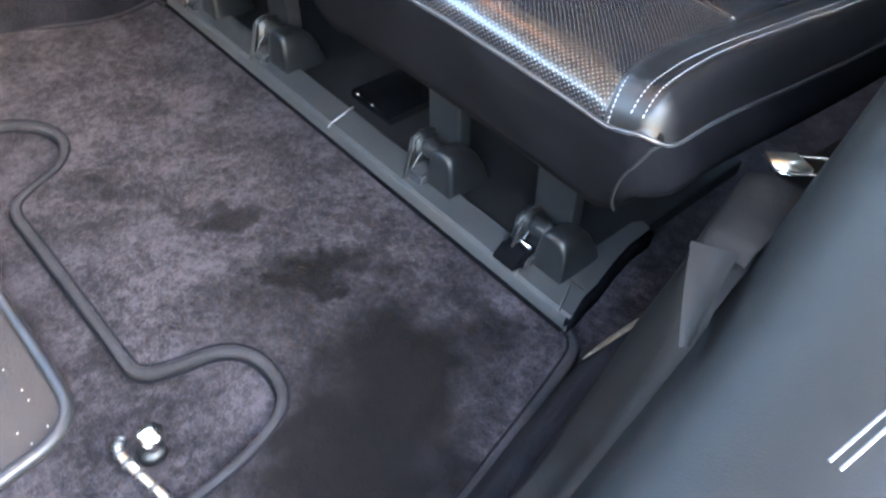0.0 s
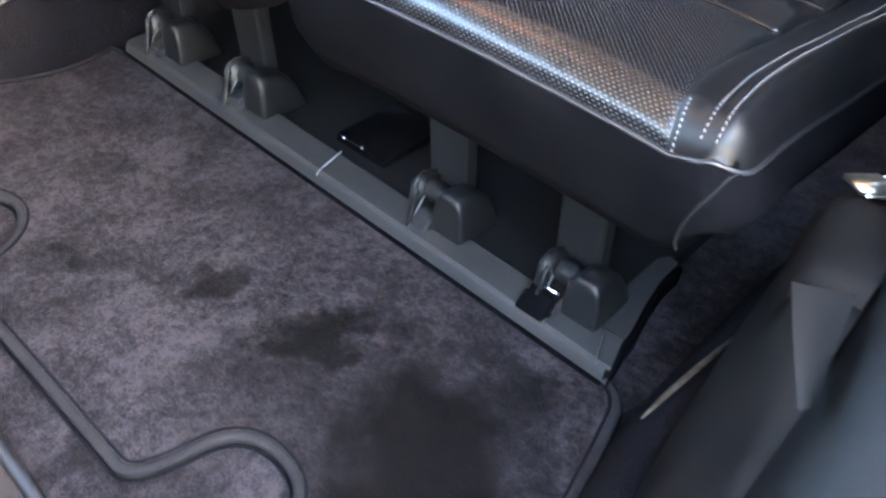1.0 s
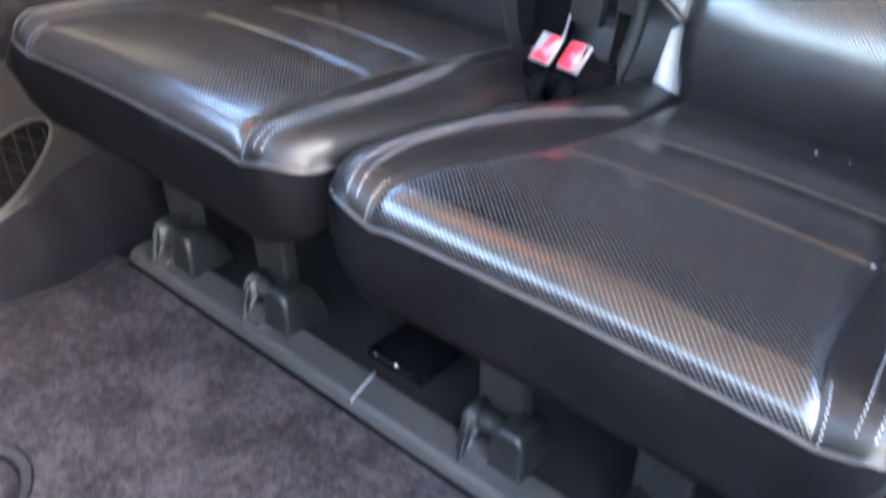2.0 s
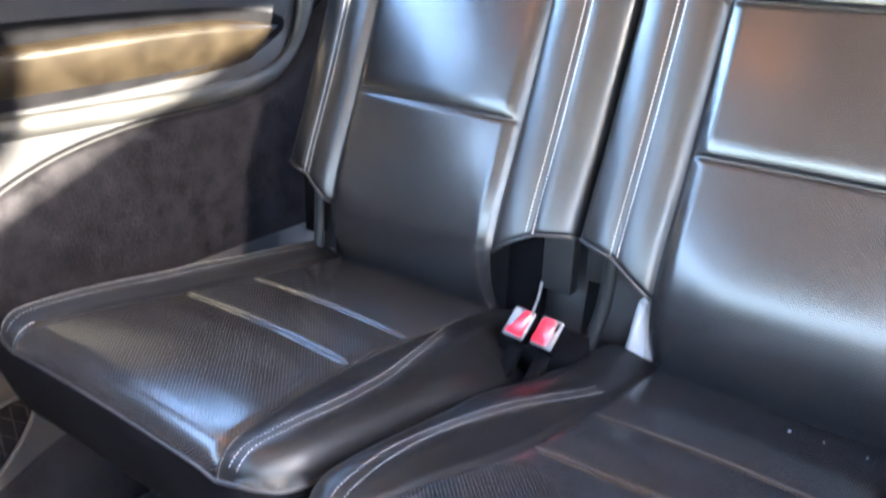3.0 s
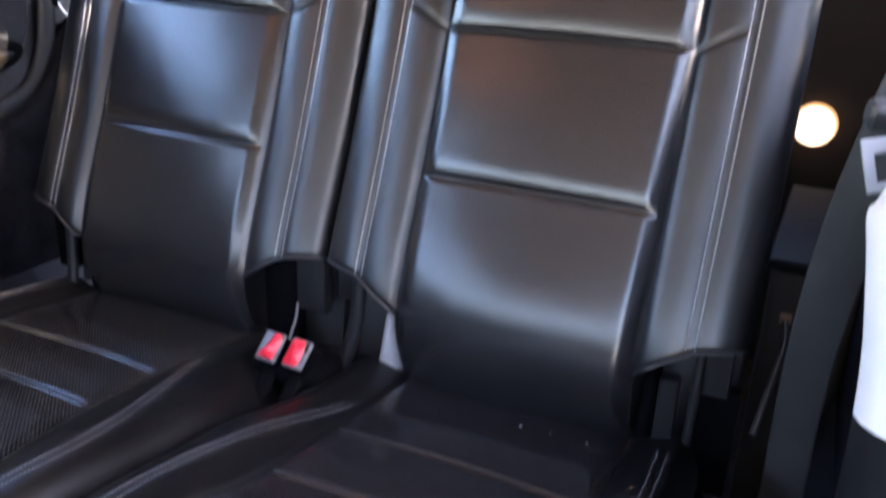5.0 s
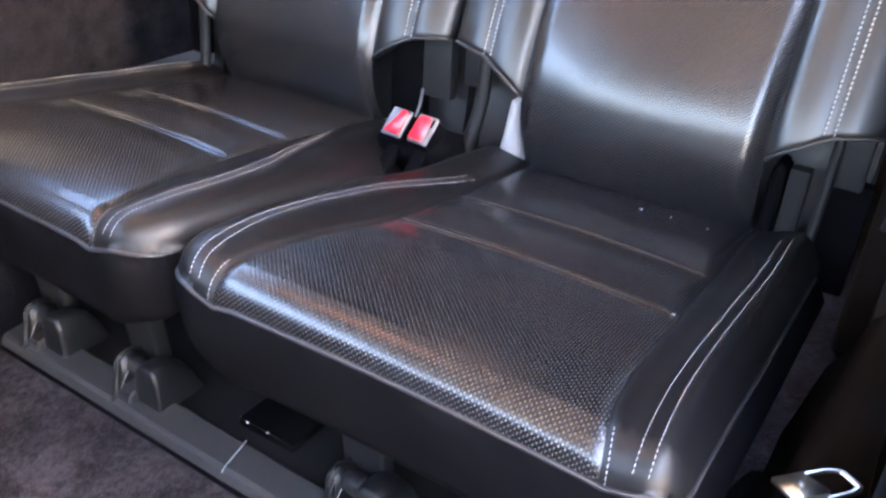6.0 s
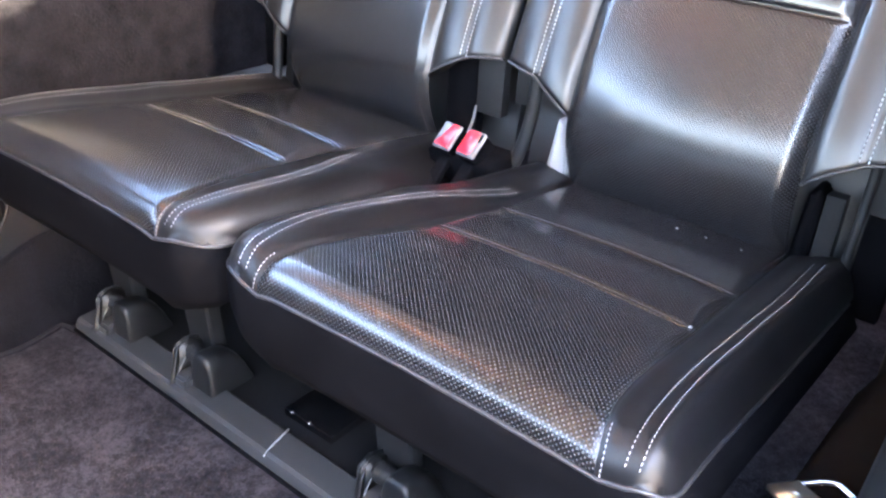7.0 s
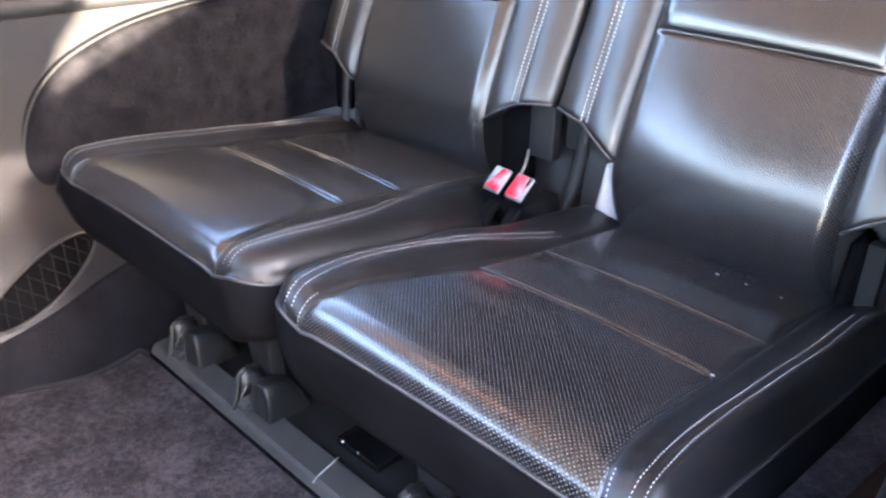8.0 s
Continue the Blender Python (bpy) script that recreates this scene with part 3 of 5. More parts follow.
def back_offset(x, s, sgn):
    """How far the cover stands forward of the plain profile."""
    t = np.clip((x - B_L) / (B_R - B_L), 0, 1)
    on = sm(0.0, 0.075, t) * sm(0.0, 0.075, 1 - t)
    pads = 0
    for a, b, h in ((-0.1, S_C2, 0.009), (S_C2, S_C1, 0.008), (S_C1, 0.93, 0.008)):
        u = np.clip((s - a) / (b - a), 0, 1)
        # each pad swells over the seam below it and thins out towards its top
        foot = np.sqrt(1 - (1 - np.clip(u / 0.16, 0, 1)) ** 2)
        pads = pads + h * foot * (1 - 0.4 * np.clip((u - 0.35) / 0.65, 0, 1) ** 1.6) * ((s >= a) & (s <= b))
    crease = -0.0035 * bell(s, S_C2, 0.0032) - 0.0035 * bell(s, S_C1, 0.0032)
    panel = (pads + crease) * on * (0.75 + 0.25 * np.sin(np.pi * t)) - 0.001 * (1 - on) - 0.0045 * (bell(x, B_L, 0.004) + bell(x, B_R, 0.004))
    barrel = 0.006 + (0.003 if sgn > 0 else -0.012) * sm(S_C2 + 0.01, S_C2 - 0.19, s)
    panel = panel + barrel * (4 * t * (1 - t)) ** 0.92 * sm(1.0, 0.8, s)
    ti = np.clip((B_L - x) / (B_L - B_IN), 0, 1)
    to = np.clip((x - B_R) / (B_OUT - B_R), 0, 1)
    w = np.maximum(ti, to)
    wing = -0.001 - 0.0036 * (bell(x, B_L, 0.0055) + bell(x, B_R, 0.0055)) + 0.0045 * np.sin(np.pi * np.clip(w / 0.52, 0, 1) ** 0.9)
    past = np.clip((w - 0.50) / 0.50, 0, 1)
    wing = wing + 0.003 * np.sin(np.pi * past ** 0.7) - 0.011 * past ** 2.0
    rim = np.clip((1 - w) * 0.118, 0, 0.013)
    wing = wing - 0.009 * (1 - np.sqrt(np.clip(1 - (1 - rim / 0.013) ** 2, 0, 1)))
    thread = np.where(x < 0.27, 0.062, 0.482)
    wing = wing - 0.0011 * bell(x, thread, 0.0032)
    # short tuck from the upper crease out to the thread
    tuck = bell(s, S_C1 + 0.035 * np.clip(w / 0.45, 0, 1), 0.0048) * sm(0.50, 0.40, w)
    wing = wing - 0.003 * tuck
    on_panel = (x >= B_L) & (x <= B_R)
    return np.where(on_panel, panel, wing) + np.where(on_panel, 0.16, 0.05) * wobble(x * 1.1 + 0.3, s * 0.9)


def back_point(x, s, sgn):
    p, n = back_at(np.array([s]))
    o = back_offset(np.array([x]), np.array([s]), sgn)[0]
    q = Vector((x * sgn, p[0, 0] + n[0, 0] * o, p[0, 1] + n[0, 1] * o))
    nn = Vector((0, n[0, 0], n[0, 1]))
    return q + nn * 0.0005, nn


def backrest(seat, sgn):
    flip = sgn < 0
    ss = np.unique(np.concatenate([np.linspace(0, 1, 90), np.linspace(S_C2 - 0.03, S_C2 + 0.03, 21), np.linspace(S_C1 - 0.03, S_C1 + 0.03, 21)]))
    t = np.linspace(0, 1, 43)
    t = t - np.sin(2 * np.pi * t) * 0.09
    xs = B_L + (B_R - B_L) * t

    def sheet(X, S):
        p, n = back_at(S)
        o = back_offset(X, S, sgn)
        return np.stack([X * sgn, p[..., 0] + n[..., 0] * o, p[..., 1] + n[..., 1] * o], -1)

    X, S = np.meshgrid(xs, ss)
    P = sheet(X, S)
    arc = np.r_[0, np.cumsum(np.linalg.norm(np.diff(P[:, 21], axis=0), axis=1))]
    grid_part("back_panel", P, M_PERF_BACK, seat, "tufted black leather back panel, finely perforated", np.stack([X, np.repeat(arc[:, None], X.shape[1], 1)], -1), flip)
    for x0, x1 in ((B_L, B_IN), (B_R, B_OUT)):
        xs = x0 + (x1 - x0) * np.concatenate([np.linspace(0, 0.7, 20), 1 - 0.3 * np.cos(np.linspace(0, np.pi / 2, 12)[1:])])
        rows = []
        v = np.unique(np.concatenate([np.linspace(0, 1, 70), np.linspace(0.5, 0.68, 40)]))
        low = s_of(hem(xs))
        S = low[None, :] + (1 - low[None, :]) * v[:, None]
        X = np.repeat(xs[None, :], len(v), 0)
        P = sheet(X, S)
        # tuck the lower edge in, and close the outer side to the rear
        under = P[:1].copy()
        under[..., 1] += 0.004
        under[..., 2] -= 0.003
        under2 = under.copy()
        under2[..., 1] += 0.05
        under2[..., 2] += 0.004
        P = np.concatenate([under2, under, P])
        rear = P[:, -1:].copy()
        rear[..., 1] += 0.060
        P = np.concatenate([P, rear], 1)
        grid_part("back_bolster", P, M_LEATHER, seat, "padded black leather side bolster", flip=(x1 > x0) != (sgn > 0))
        q = [Vector(a) + Vector((0, -0.001, 0)) for a in P[2][:-1]]
        sweep("hem_piping", q, ring(0.0019, 6), M_PIPE, seat)
    runs = []
    for x in (0.062, 0.482):
        for off in (-0.005, 0.005):
            a = float(s_of(hem(np.array([x]))[0])) + 0.004
            runs.append([back_point(x + off, s, sgn) for s in np.linspace(a, 0.93, 70)])
    stitches("back_stitching", runs, seat, "pale grey twin stitching", pitch=0.0056, length=0.0036, width=0.0016)
    # hard rear shell
    bm = bmesh.new()
    prof = [(0.56, 0.26), (0.60, 0.60), (0.66, 0.90), (0.70, 0.935), (0.755, 0.925), (0.745, 0.85), (0.70, 0.60), (0.66, 0.26)]
    loops = [[bm.verts.new((sgn * x, y, z)) for y, z in prof] for x in (0.014, 0.531)]
    for i in range(len(prof)):
        j = (i + 1) % len(prof)
        bm.faces.new((loops[0][i], loops[0][j], loops[1][j], loops[1][i]))
    bm.faces.new(loops[0])
    bm.faces.new(loops[1])
    part("rear_shell", bm, M_BLACK, seat, "black plastic seat back", smooth=False)
    # frame pieces seen below the bolsters
    def plate(x0, x1, z0, z1, y, material, label=""):
        bm = box_bm((min(sgn * x0, sgn * x1), y, z0), (max(sgn * x0, sgn * x1), y + 0.02, z1), 0.004, 2)
        return sharp(part("frame_plate", bm, material, seat, label))

    def strut(points, r, label):
        line = smooth_line([(sgn * x, y, z) for x, y, z in points], rounds=3)
        return sweep("side_strut", line, ring(r, 12, 0.8), M_STRUT, seat, label, up=(0, 1, 0))

    if sgn > 0:
        plate(0.004, 0.036, 0.362, 0.46, 0.522, M_DARK, "satin dark grey frame plate")
        strut([(0.047, 0.512, 0.45), (0.046, 0.508, 0.37), (0.041, 0.503, 0.32), (0.024, 0.476, 0.245)], 0.0105, "satin grey tube bent under the bolster")
        plate(0.451, 0.474, 0.235, 0.372, 0.500, M_LEG, "matt grey frame strip")
        strut([(0.4925, 0.508, 0.45), (0.4925, 0.505, 0.36), (0.490, 0.500, 0.24)], 0.0055, "thin satin grey rod")
        plate(0.496, 0.527, 0.358, 0.45, 0.510, M_STRUT, "satin grey frame plate")
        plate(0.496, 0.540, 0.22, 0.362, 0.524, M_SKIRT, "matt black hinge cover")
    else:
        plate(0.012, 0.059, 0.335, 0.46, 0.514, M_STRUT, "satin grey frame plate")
        plate(0.062, 0.120, 0.235, 0.44, 0.522, M_SKIRT, "near-black plate on the inner side")
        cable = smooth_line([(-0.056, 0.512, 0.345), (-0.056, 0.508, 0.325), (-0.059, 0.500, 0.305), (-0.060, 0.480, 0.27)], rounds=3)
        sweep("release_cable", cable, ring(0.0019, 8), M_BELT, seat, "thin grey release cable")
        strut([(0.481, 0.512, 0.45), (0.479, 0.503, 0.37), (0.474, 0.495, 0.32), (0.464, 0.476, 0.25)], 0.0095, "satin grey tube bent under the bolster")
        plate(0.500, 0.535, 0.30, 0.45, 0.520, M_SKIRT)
    for x in ((0.096, 0.440) if sgn > 0 else (0.436,)):
        low, high = (0.023, 0.009) if x < 0.2 else (0.015, 0.005)
        pts = [(x - low, 0.245), (x + low - 0.003, 0.245), (x + high, 0.362), (x + high - 0.013, 0.368)]
        bm = bmesh.new()
        fr = [bm.verts.new((sgn * a, 0.500, z)) for a, z in pts]
        bk = [bm.verts.new((sgn * a, 0.56, z)) for a, z in pts]
        bm.faces.new(fr)
        bm.faces.new(bk)
        for i in range(4):
            bm.faces.new((fr[i], fr[(i + 1) % 4], bk[(i + 1) % 4], bk[i]))
        bmesh.ops.bevel(bm, geom=list(bm.edges), offset=0.003, segments=2, affect="EDGES")
        pale = x < 0.2
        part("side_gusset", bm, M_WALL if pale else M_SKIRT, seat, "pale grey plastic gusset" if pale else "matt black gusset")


# ---- setting ----
def slab(name, lo, hi, material, label="", bevel=0.0, kind="structure"):
    ob = part(name, box_bm(lo, hi, bevel), material, None, label, smooth=False)
    return tagged(ob, kind=kind)


def ngon_slab(name, outline, z0, z1, material, parent=None, label=""):
    """A flat plate of any outline between two heights."""
    bm = bmesh.new()
    lo, hi = ([bm.verts.new((p[0], p[1], z)) for p in outline] for z in (z0, z1))
    n = len(outline)
    top = bm.faces.new(hi)
    for i in range(n):
        bm.faces.new((lo[i], lo[(i + 1) % n], hi[(i + 1) % n], hi[i]))
    bmesh.ops.triangulate(bm, faces=[top])
    return part(name, bm, material, parent, label, smooth=False)


# ground outside, reaching the horizon, and an unseen wall added to block the sun
slab("ground", (-400, -400, -0.75), (400, 400, -0.60), M_GROUND, "pale concrete driveway")
screen = thing("sun_blocker", (3.0, 0.0, -0.6), "unseen white wall on slim posts, added to block the sun", "wall", kind="structure")
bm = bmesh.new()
# outline cut so the sun that passes forms the patch on the side trim
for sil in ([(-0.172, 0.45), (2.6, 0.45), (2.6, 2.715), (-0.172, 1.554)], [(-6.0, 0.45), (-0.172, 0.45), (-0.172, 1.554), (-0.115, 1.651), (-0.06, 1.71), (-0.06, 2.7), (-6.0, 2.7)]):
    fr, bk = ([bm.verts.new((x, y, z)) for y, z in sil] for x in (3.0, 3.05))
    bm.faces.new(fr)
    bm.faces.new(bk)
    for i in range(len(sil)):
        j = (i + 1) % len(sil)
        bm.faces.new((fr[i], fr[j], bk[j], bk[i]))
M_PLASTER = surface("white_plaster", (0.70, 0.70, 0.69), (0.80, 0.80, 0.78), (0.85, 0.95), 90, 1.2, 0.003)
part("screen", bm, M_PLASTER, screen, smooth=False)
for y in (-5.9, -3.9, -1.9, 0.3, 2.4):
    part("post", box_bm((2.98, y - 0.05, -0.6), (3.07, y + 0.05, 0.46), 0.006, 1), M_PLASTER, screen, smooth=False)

slab("floor", (-0.78, -2.3, -0.06), (0.80, 1.45, -0.016), M_FLOOR, "dark grey carpeted car floor")
slab("ceiling", (-0.66, -2.3, 1.20), (0.66, 1.45, 1.26), M_LINER, "beige fabric headliner")
for s, side in ((-1, "left"), (1, "right")):
    slab("roof_rail_" + side, (min(s * 0.66, s * 0.74), -2.3, 1.105), (max(s * 0.66, s * 0.74), 1.45, 1.26), M_WALL, "grey roof rail trim")
# unseen lamp, added for the warm band it reflects on the cushions
dome = thing("added_dome_lamp", (-0.30, -0.13, 1.20), "unseen warm glowing strip in the headliner, added for its reflection in the leather", "ceiling lamp")
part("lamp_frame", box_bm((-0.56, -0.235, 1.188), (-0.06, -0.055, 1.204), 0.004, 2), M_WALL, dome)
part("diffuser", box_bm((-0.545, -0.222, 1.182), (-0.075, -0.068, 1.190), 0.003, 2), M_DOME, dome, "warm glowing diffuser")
slab("wall_front", (-0.74, -2.36, -0.06), (0.74, -2.30, 0.62), M_BLACK, "black dashboard wall")
# unseen slab, added to limit how much front daylight the leather reflects
slab("wall_front_block", (-0.74, -1.42, -0.06), (0.74, -1.36, 0.70), M_FRONT, "unseen low slab added in place of the front row, to block light")
slab("wall_rear", (-0.74, 1.40, -0.06), (0.74, 1.46, 0.885), M_REAR, "charcoal tailgate trim")
for s in (-1, 1):
    slab("pillar", (min(s * 0.60, s * 0.74), 1.36, 0.885), (max(s * 0.60, s * 0.74), 1.46, 1.20), M_UPPER, "grey rear pillar")
# doors and quarter walls above the waistline
slab("wall_door_left", (-0.78, -2.30, -0.06), (-0.715, -0.30, 0.80), M_PANEL, "charcoal door trim")
slab("pillar_left", (-0.76, -0.36, 0.86), (-0.70, -0.20, 1.105), M_WALL, "grey pillar trim")
slab("wall_door_right", (0.715, -2.30, -0.06), (0.78, -1.20, 0.86), M_PANEL, "charcoal door trim")
slab("pillar_right", (0.72, -0.20, 0.86), (0.80, -0.05, 1.105), M_WALL, "grey pillar trim")


def wall_half(z, y):
    """Half width of the cabin at a height, with the carpeted kick at the floor."""
    w = np.interp(z, (-0.04, 0.0, 0.05, 0.10, 0.16, 0.22, 0.30, 0.50, 0.62, 0.70, 0.90), (0.470, 0.488, 0.520, 0.552, 0.592, 0.640, 0.676, 0.680, 0.692, 0.690, 0.712))
    kick = sm(0.16, 0.0, z)
    return w - 0.022 * bell(y, -0.035, 0.06) * kick + 0.05 * sm(-0.12, -0.35, y) * kick + 0.10 * sm(0.10, 0.30, y) * kick


def side_wall(sgn, y0, y1, name):
    def join(y):
        return 0.060 + 0.055 * sm(-0.22, 0.12, y)

    ys = np.linspace(y0, y1, 90)
    k = np.linspace(0, 1, 16)
    low = np.array([-0.04 + (join(ys) + 0.04) * q for q in k])
    top = 0.868 if sgn < 0 else 0.80
    high = np.array([join(ys) - 0.02 + (top + 0.02 - join(ys)) * q for q in np.linspace(0, 1, 50)])
    cut = 39
    for sheet_name, Z, mat, out, label in ((name, high[:cut + 1], M_SIDE, 0.0, "moulded charcoal side trim"), (name + "_upper", high[cut:], M_UPPER, 0.0, "pale grey moulded side trim round the upper panel"), ("kick_carpet", low, M_KICK, 0.003, "dark carpet up the foot of the side trim")):
        Y = np.repeat(ys[None, :], len(Z), 0)
        ob = grid_part(sheet_name, np.stack([sgn * (wall_half(Z, Y) - out), Y, Z], -1), mat, None, flip=sgn < 0)
        so = ob.modifiers.new("thickness", "SOLIDIFY")
        so.thickness, so.offset = 0.03, 1.0
        tagged(ob, label, "wall", kind="structure")


side_wall(-1, -0.36, 1.40, "wall_left")
side_wall(1, 0.02, 1.40, "wall_right")


def upper_pillar(sgn, name):
    bm = bmesh.new()
    pts = [(0.52, 0.835), (0.58, 0.87), (0.63, 0.94), (0.66, 1.105), (1.38, 1.105), (1.38, 0.80)]
    a, b = ([bm.verts.new((sgn * x, y, z)) for y, z in pts] for x in (0.700, 0.755))
    bm.faces.new(a)
    bm.faces.new(b)
    for i in range(len(pts)):
        bm.faces.new((a[i], a[(i + 1) % len(pts)], b[(i + 1) % len(pts)], b[i]))
    bmesh.ops.bevel(bm, geom=list(bm.edges), offset=0.006, segments=2, affect="EDGES")
    tagged(part(name, bm, M_UPPER, None, "grey rear pillar trim"), kind="structure")


upper_pillar(-1, "pillar_rear_left")
upper_pillar(1, "pillar_rear_right")
# sill lip under the left quarter window, and its pane
sill = sweep("window_sill", [(-0.712, y, 0.856 + 0.05 * max(0, y - 0.2)) for y in np.linspace(-0.2, 0.60, 20)],
             [(-0.03, -0.03), (0.012, -0.03), (0.022, -0.018), (0.024, 0.0), (0.012, 0.012), (-0.03, 0.014)], M_UPPER, None, "rounded grey window sill")
tagged(sill, kind="structure")
win = thing("window_1", (-0.745, 0.2, 0.87), "quarter window pane above the side trim", "window", kind="structure")
pane = part("pane", box_bm((-0.748, -0.2, 0.84), (-0.744, 0.66, 1.12), 0), M_GLASS, win, smooth=False)
pane.visible_shadow = False


# ---- side trim parts ----
def pad_outline():
    top = [(-0.014, 0.195), (-0.012, 0.240), (-0.012, 0.295), (0.010, 0.368), (0.062, 0.425), (0.135, 0.458), (0.21, 0.480), (0.30, 0.494), (0.383, 0.501), (0.50, 0.503), (0.60, 0.525), (0.665, 0.590), (0.70, 0.660), (0.84, 0.69)]
    return [Vector((0, y, z)) for y, z in top]


def side_pad(sgn):
    """Fabric pad beside the cushion, proud of the trim, with a rolled front edge and a small foot."""
    ob = thing("side_pad", (sgn * 0.66, 0.3, 0.16), "charcoal fabric side pad beside the rear seat", "trim panel", "side pads", "structure")
    line = smooth_line(pad_outline(), rounds=3)
    line = [Vector((0, -0.004, 0.165)), *line]
    rows = []
    for inset, x in ((0.0, 0.680), (0.0, 0.666), (0.004, 0.659), (0.010, 0.654), (0.020, 0.651), (0.05, 0.650), (0.12, 0.650), (0.24, 0.652), (0.45, 0.655)):
        row = []
        for p in line:
            # shrink towards a point low at the rear of the pad
            q = p.lerp(Vector((0, 0.88, 0.10)), inset / max((p - Vector((0, 0.88, 0.10))).length, 0.05))
            row.append((sgn * x, q.y, q.z))
        rows.append(row)
    rows.append([(sgn * 0.656, 0.88, 0.10)] * len(line))
    grid_part("pad", rows, M_PAD, ob, flip=sgn < 0)
    bm = box_bm((sgn * 0.667 - 0.022, -0.004, 0.135), (sgn * 0.667 + 0.022, 0.085, 0.235), 0.018, 4)
    part("pad_foot", bm, M_PAD, ob)
    sweep("groove_cord", [Vector((sgn * 0.679, p.y - 0.004, p.z + 0.006)) for p in line[1:]], ring(0.003, 6), M_SKIRT, ob)
    return ob


side_pad(-1)
side_pad(1)


def armrest(sgn, y0):
    ob = thing("armrest", (sgn * 0.66, 0.2, 0.59), "bronze-toned moulded armrest in a recess of the side trim" if sgn < 0 else "moulded armrest beside the open door, pale grey to paint the daylight on it", "armrest")
    rows = []
    for y in np.concatenate([np.linspace(y0, 0.5, 40), np.linspace(0.51, 0.6118, 22)]):
        k = np.sqrt(np.clip((0.612 - y) / 0.12, 0, 1)) * np.sqrt(np.clip((y - y0 + 0.002) / 0.07, 0, 1))
        top = 0.632 + 0.008 * sm(0.1, 0.4, y) - 0.012 * sm(0.45, 0.61, y)
        low = np.interp(y, (-0.34, 0.16, 0.34, 0.44, 0.56, 0.61), (0.535, 0.545, 0.546, 0.549, 0.562, 0.592))
        prof = [(0.700, top + 0.006), (0.676, top + 0.004), (0.660, top), (0.653, top - 0.006), (0.652, top - 0.014), (0.666, (top * 0.45 + low * 0.55)), (0.682, low + 0.012), (0.690, low + 0.002), (0.70, low)]
        near = min(1.0, 1.4 * float(np.sqrt(np.clip((0.612 - y) / 0.12, 0, 1))))
        rows.append([(sgn * (0.70 - (0.70 - x) * (0.25 + 0.75 * k)), y, 0.622 + (z - 0.622) * near) for x, z in prof])
    # right armrest paler than the left one, painting daylight from the door
    grid_part("armrest_body", rows, M_ARM if sgn < 0 else M_WALL, ob, flip=sgn > 0)
    sweep("edge_bead", [Vector(r[3]) for r in rows], ring(0.0022, 8), M_ARM if sgn < 0 else M_WALL, ob, "raised bead along the upper edge", up=(1, 0, 0))
    return ob


def trim_surround(sgn, y0):
    """Rounded band that frames the upper panel: along its foot, round the rear corner and up."""
    pts = [(y0, 0.524), (0.10, 0.524), (0.29, 0.521), (0.44, 0.520), (0.565, 0.528), (0.640, 0.562), (0.672, 0.62), (0.684, 0.70), (0.690, 0.80), (0.692, 0.90)]
    line = smooth_line([(sgn * 0.684, y, z) for y, z in pts], rounds=3)
    ob = sweep("trim_surround", line, ring(0.0175, 14, 0.62), M_BAND if sgn < 0 else M_WALL, None, "rounded grey band framing the upper panel", up=(1, 0, 0))
    return tagged(ob, kind="structure")


def upper_panel(sgn, y0):
    """Large soft panel of the side trim above the armrest, its edges rolled."""
    pts = [(y0, 0.535), (0.18, 0.540), (0.36, 0.550), (0.52, 0.566), (0.605, 0.592), (0.642, 0.65), (0.650, 0.735), (0.625, 0.778), (0.57, 0.80), (0.42, 0.812), (0.2, 0.790), (y0, 0.775)]
    line = smooth_line([Vector((0, y, z)) for y, z in pts], True, 3)
    mid = sum(line, Vector()) / len(line)
    rows = []
    for inset, x in ((0.0, 0.705), (0.0, 0.690), (0.004, 0.683), (0.012, 0.680), (0.04, 0.679), (0.065, 0.679)):
        rows.append([(sgn * x, (p + (mid - p) * 0).y + (mid.y - p.y) * inset * 0.9, p.z + (mid.z - p.z) * inset * 9) for p in line])
    rows.append([(sgn * 0.679, mid.y + (p.y - mid.y) * 0.85, mid.z) for p in line])
    ob = grid_part("upper_side_panel", rows, M_PANEL, None, "soft charcoal vinyl panel above the armrest", closed=True, flip=sgn > 0)
    return tagged(ob, kind="structure")


def armrest_shadow(sgn, y0):
    """Flat black plate that paints the shadow band round the armrest."""
    pts = smooth_line([Vector((0, y, z)) for y, z in ((y0, 0.658), (0.3, 0.668), (0.5, 0.662), (0.622, 0.642), (0.618, 0.61), (0.56, 0.590), (0.40, 0.56), (0.2, 0.55), (y0, 0.54))], True, 2)
    bm = bmesh.new()
    a, b = ([bm.verts.new((sgn * x, p.y, p.z)) for p in pts] for x in (0.6765, 0.72))
    bm.faces.new(a)
    for i in range(len(pts)):
        j = (i + 1) % len(pts)
        bm.faces.new((a[i], a[j], b[j], b[i]))
    tagged(part("armrest_shadow", bm, M_SKIRT, None, "black plate painting the shadow band round the armrest", smooth=False), kind="structure")


for s in (-1, 1):
    armrest_shadow(s, -0.35 if s < 0 else 0.15)
    armrest(s, -0.34 if s < 0 else -0.04)
    trim_surround(s, -0.36 if s < 0 else 0.0)
    upper_panel(s, -0.36 if s < 0 else 0.14)


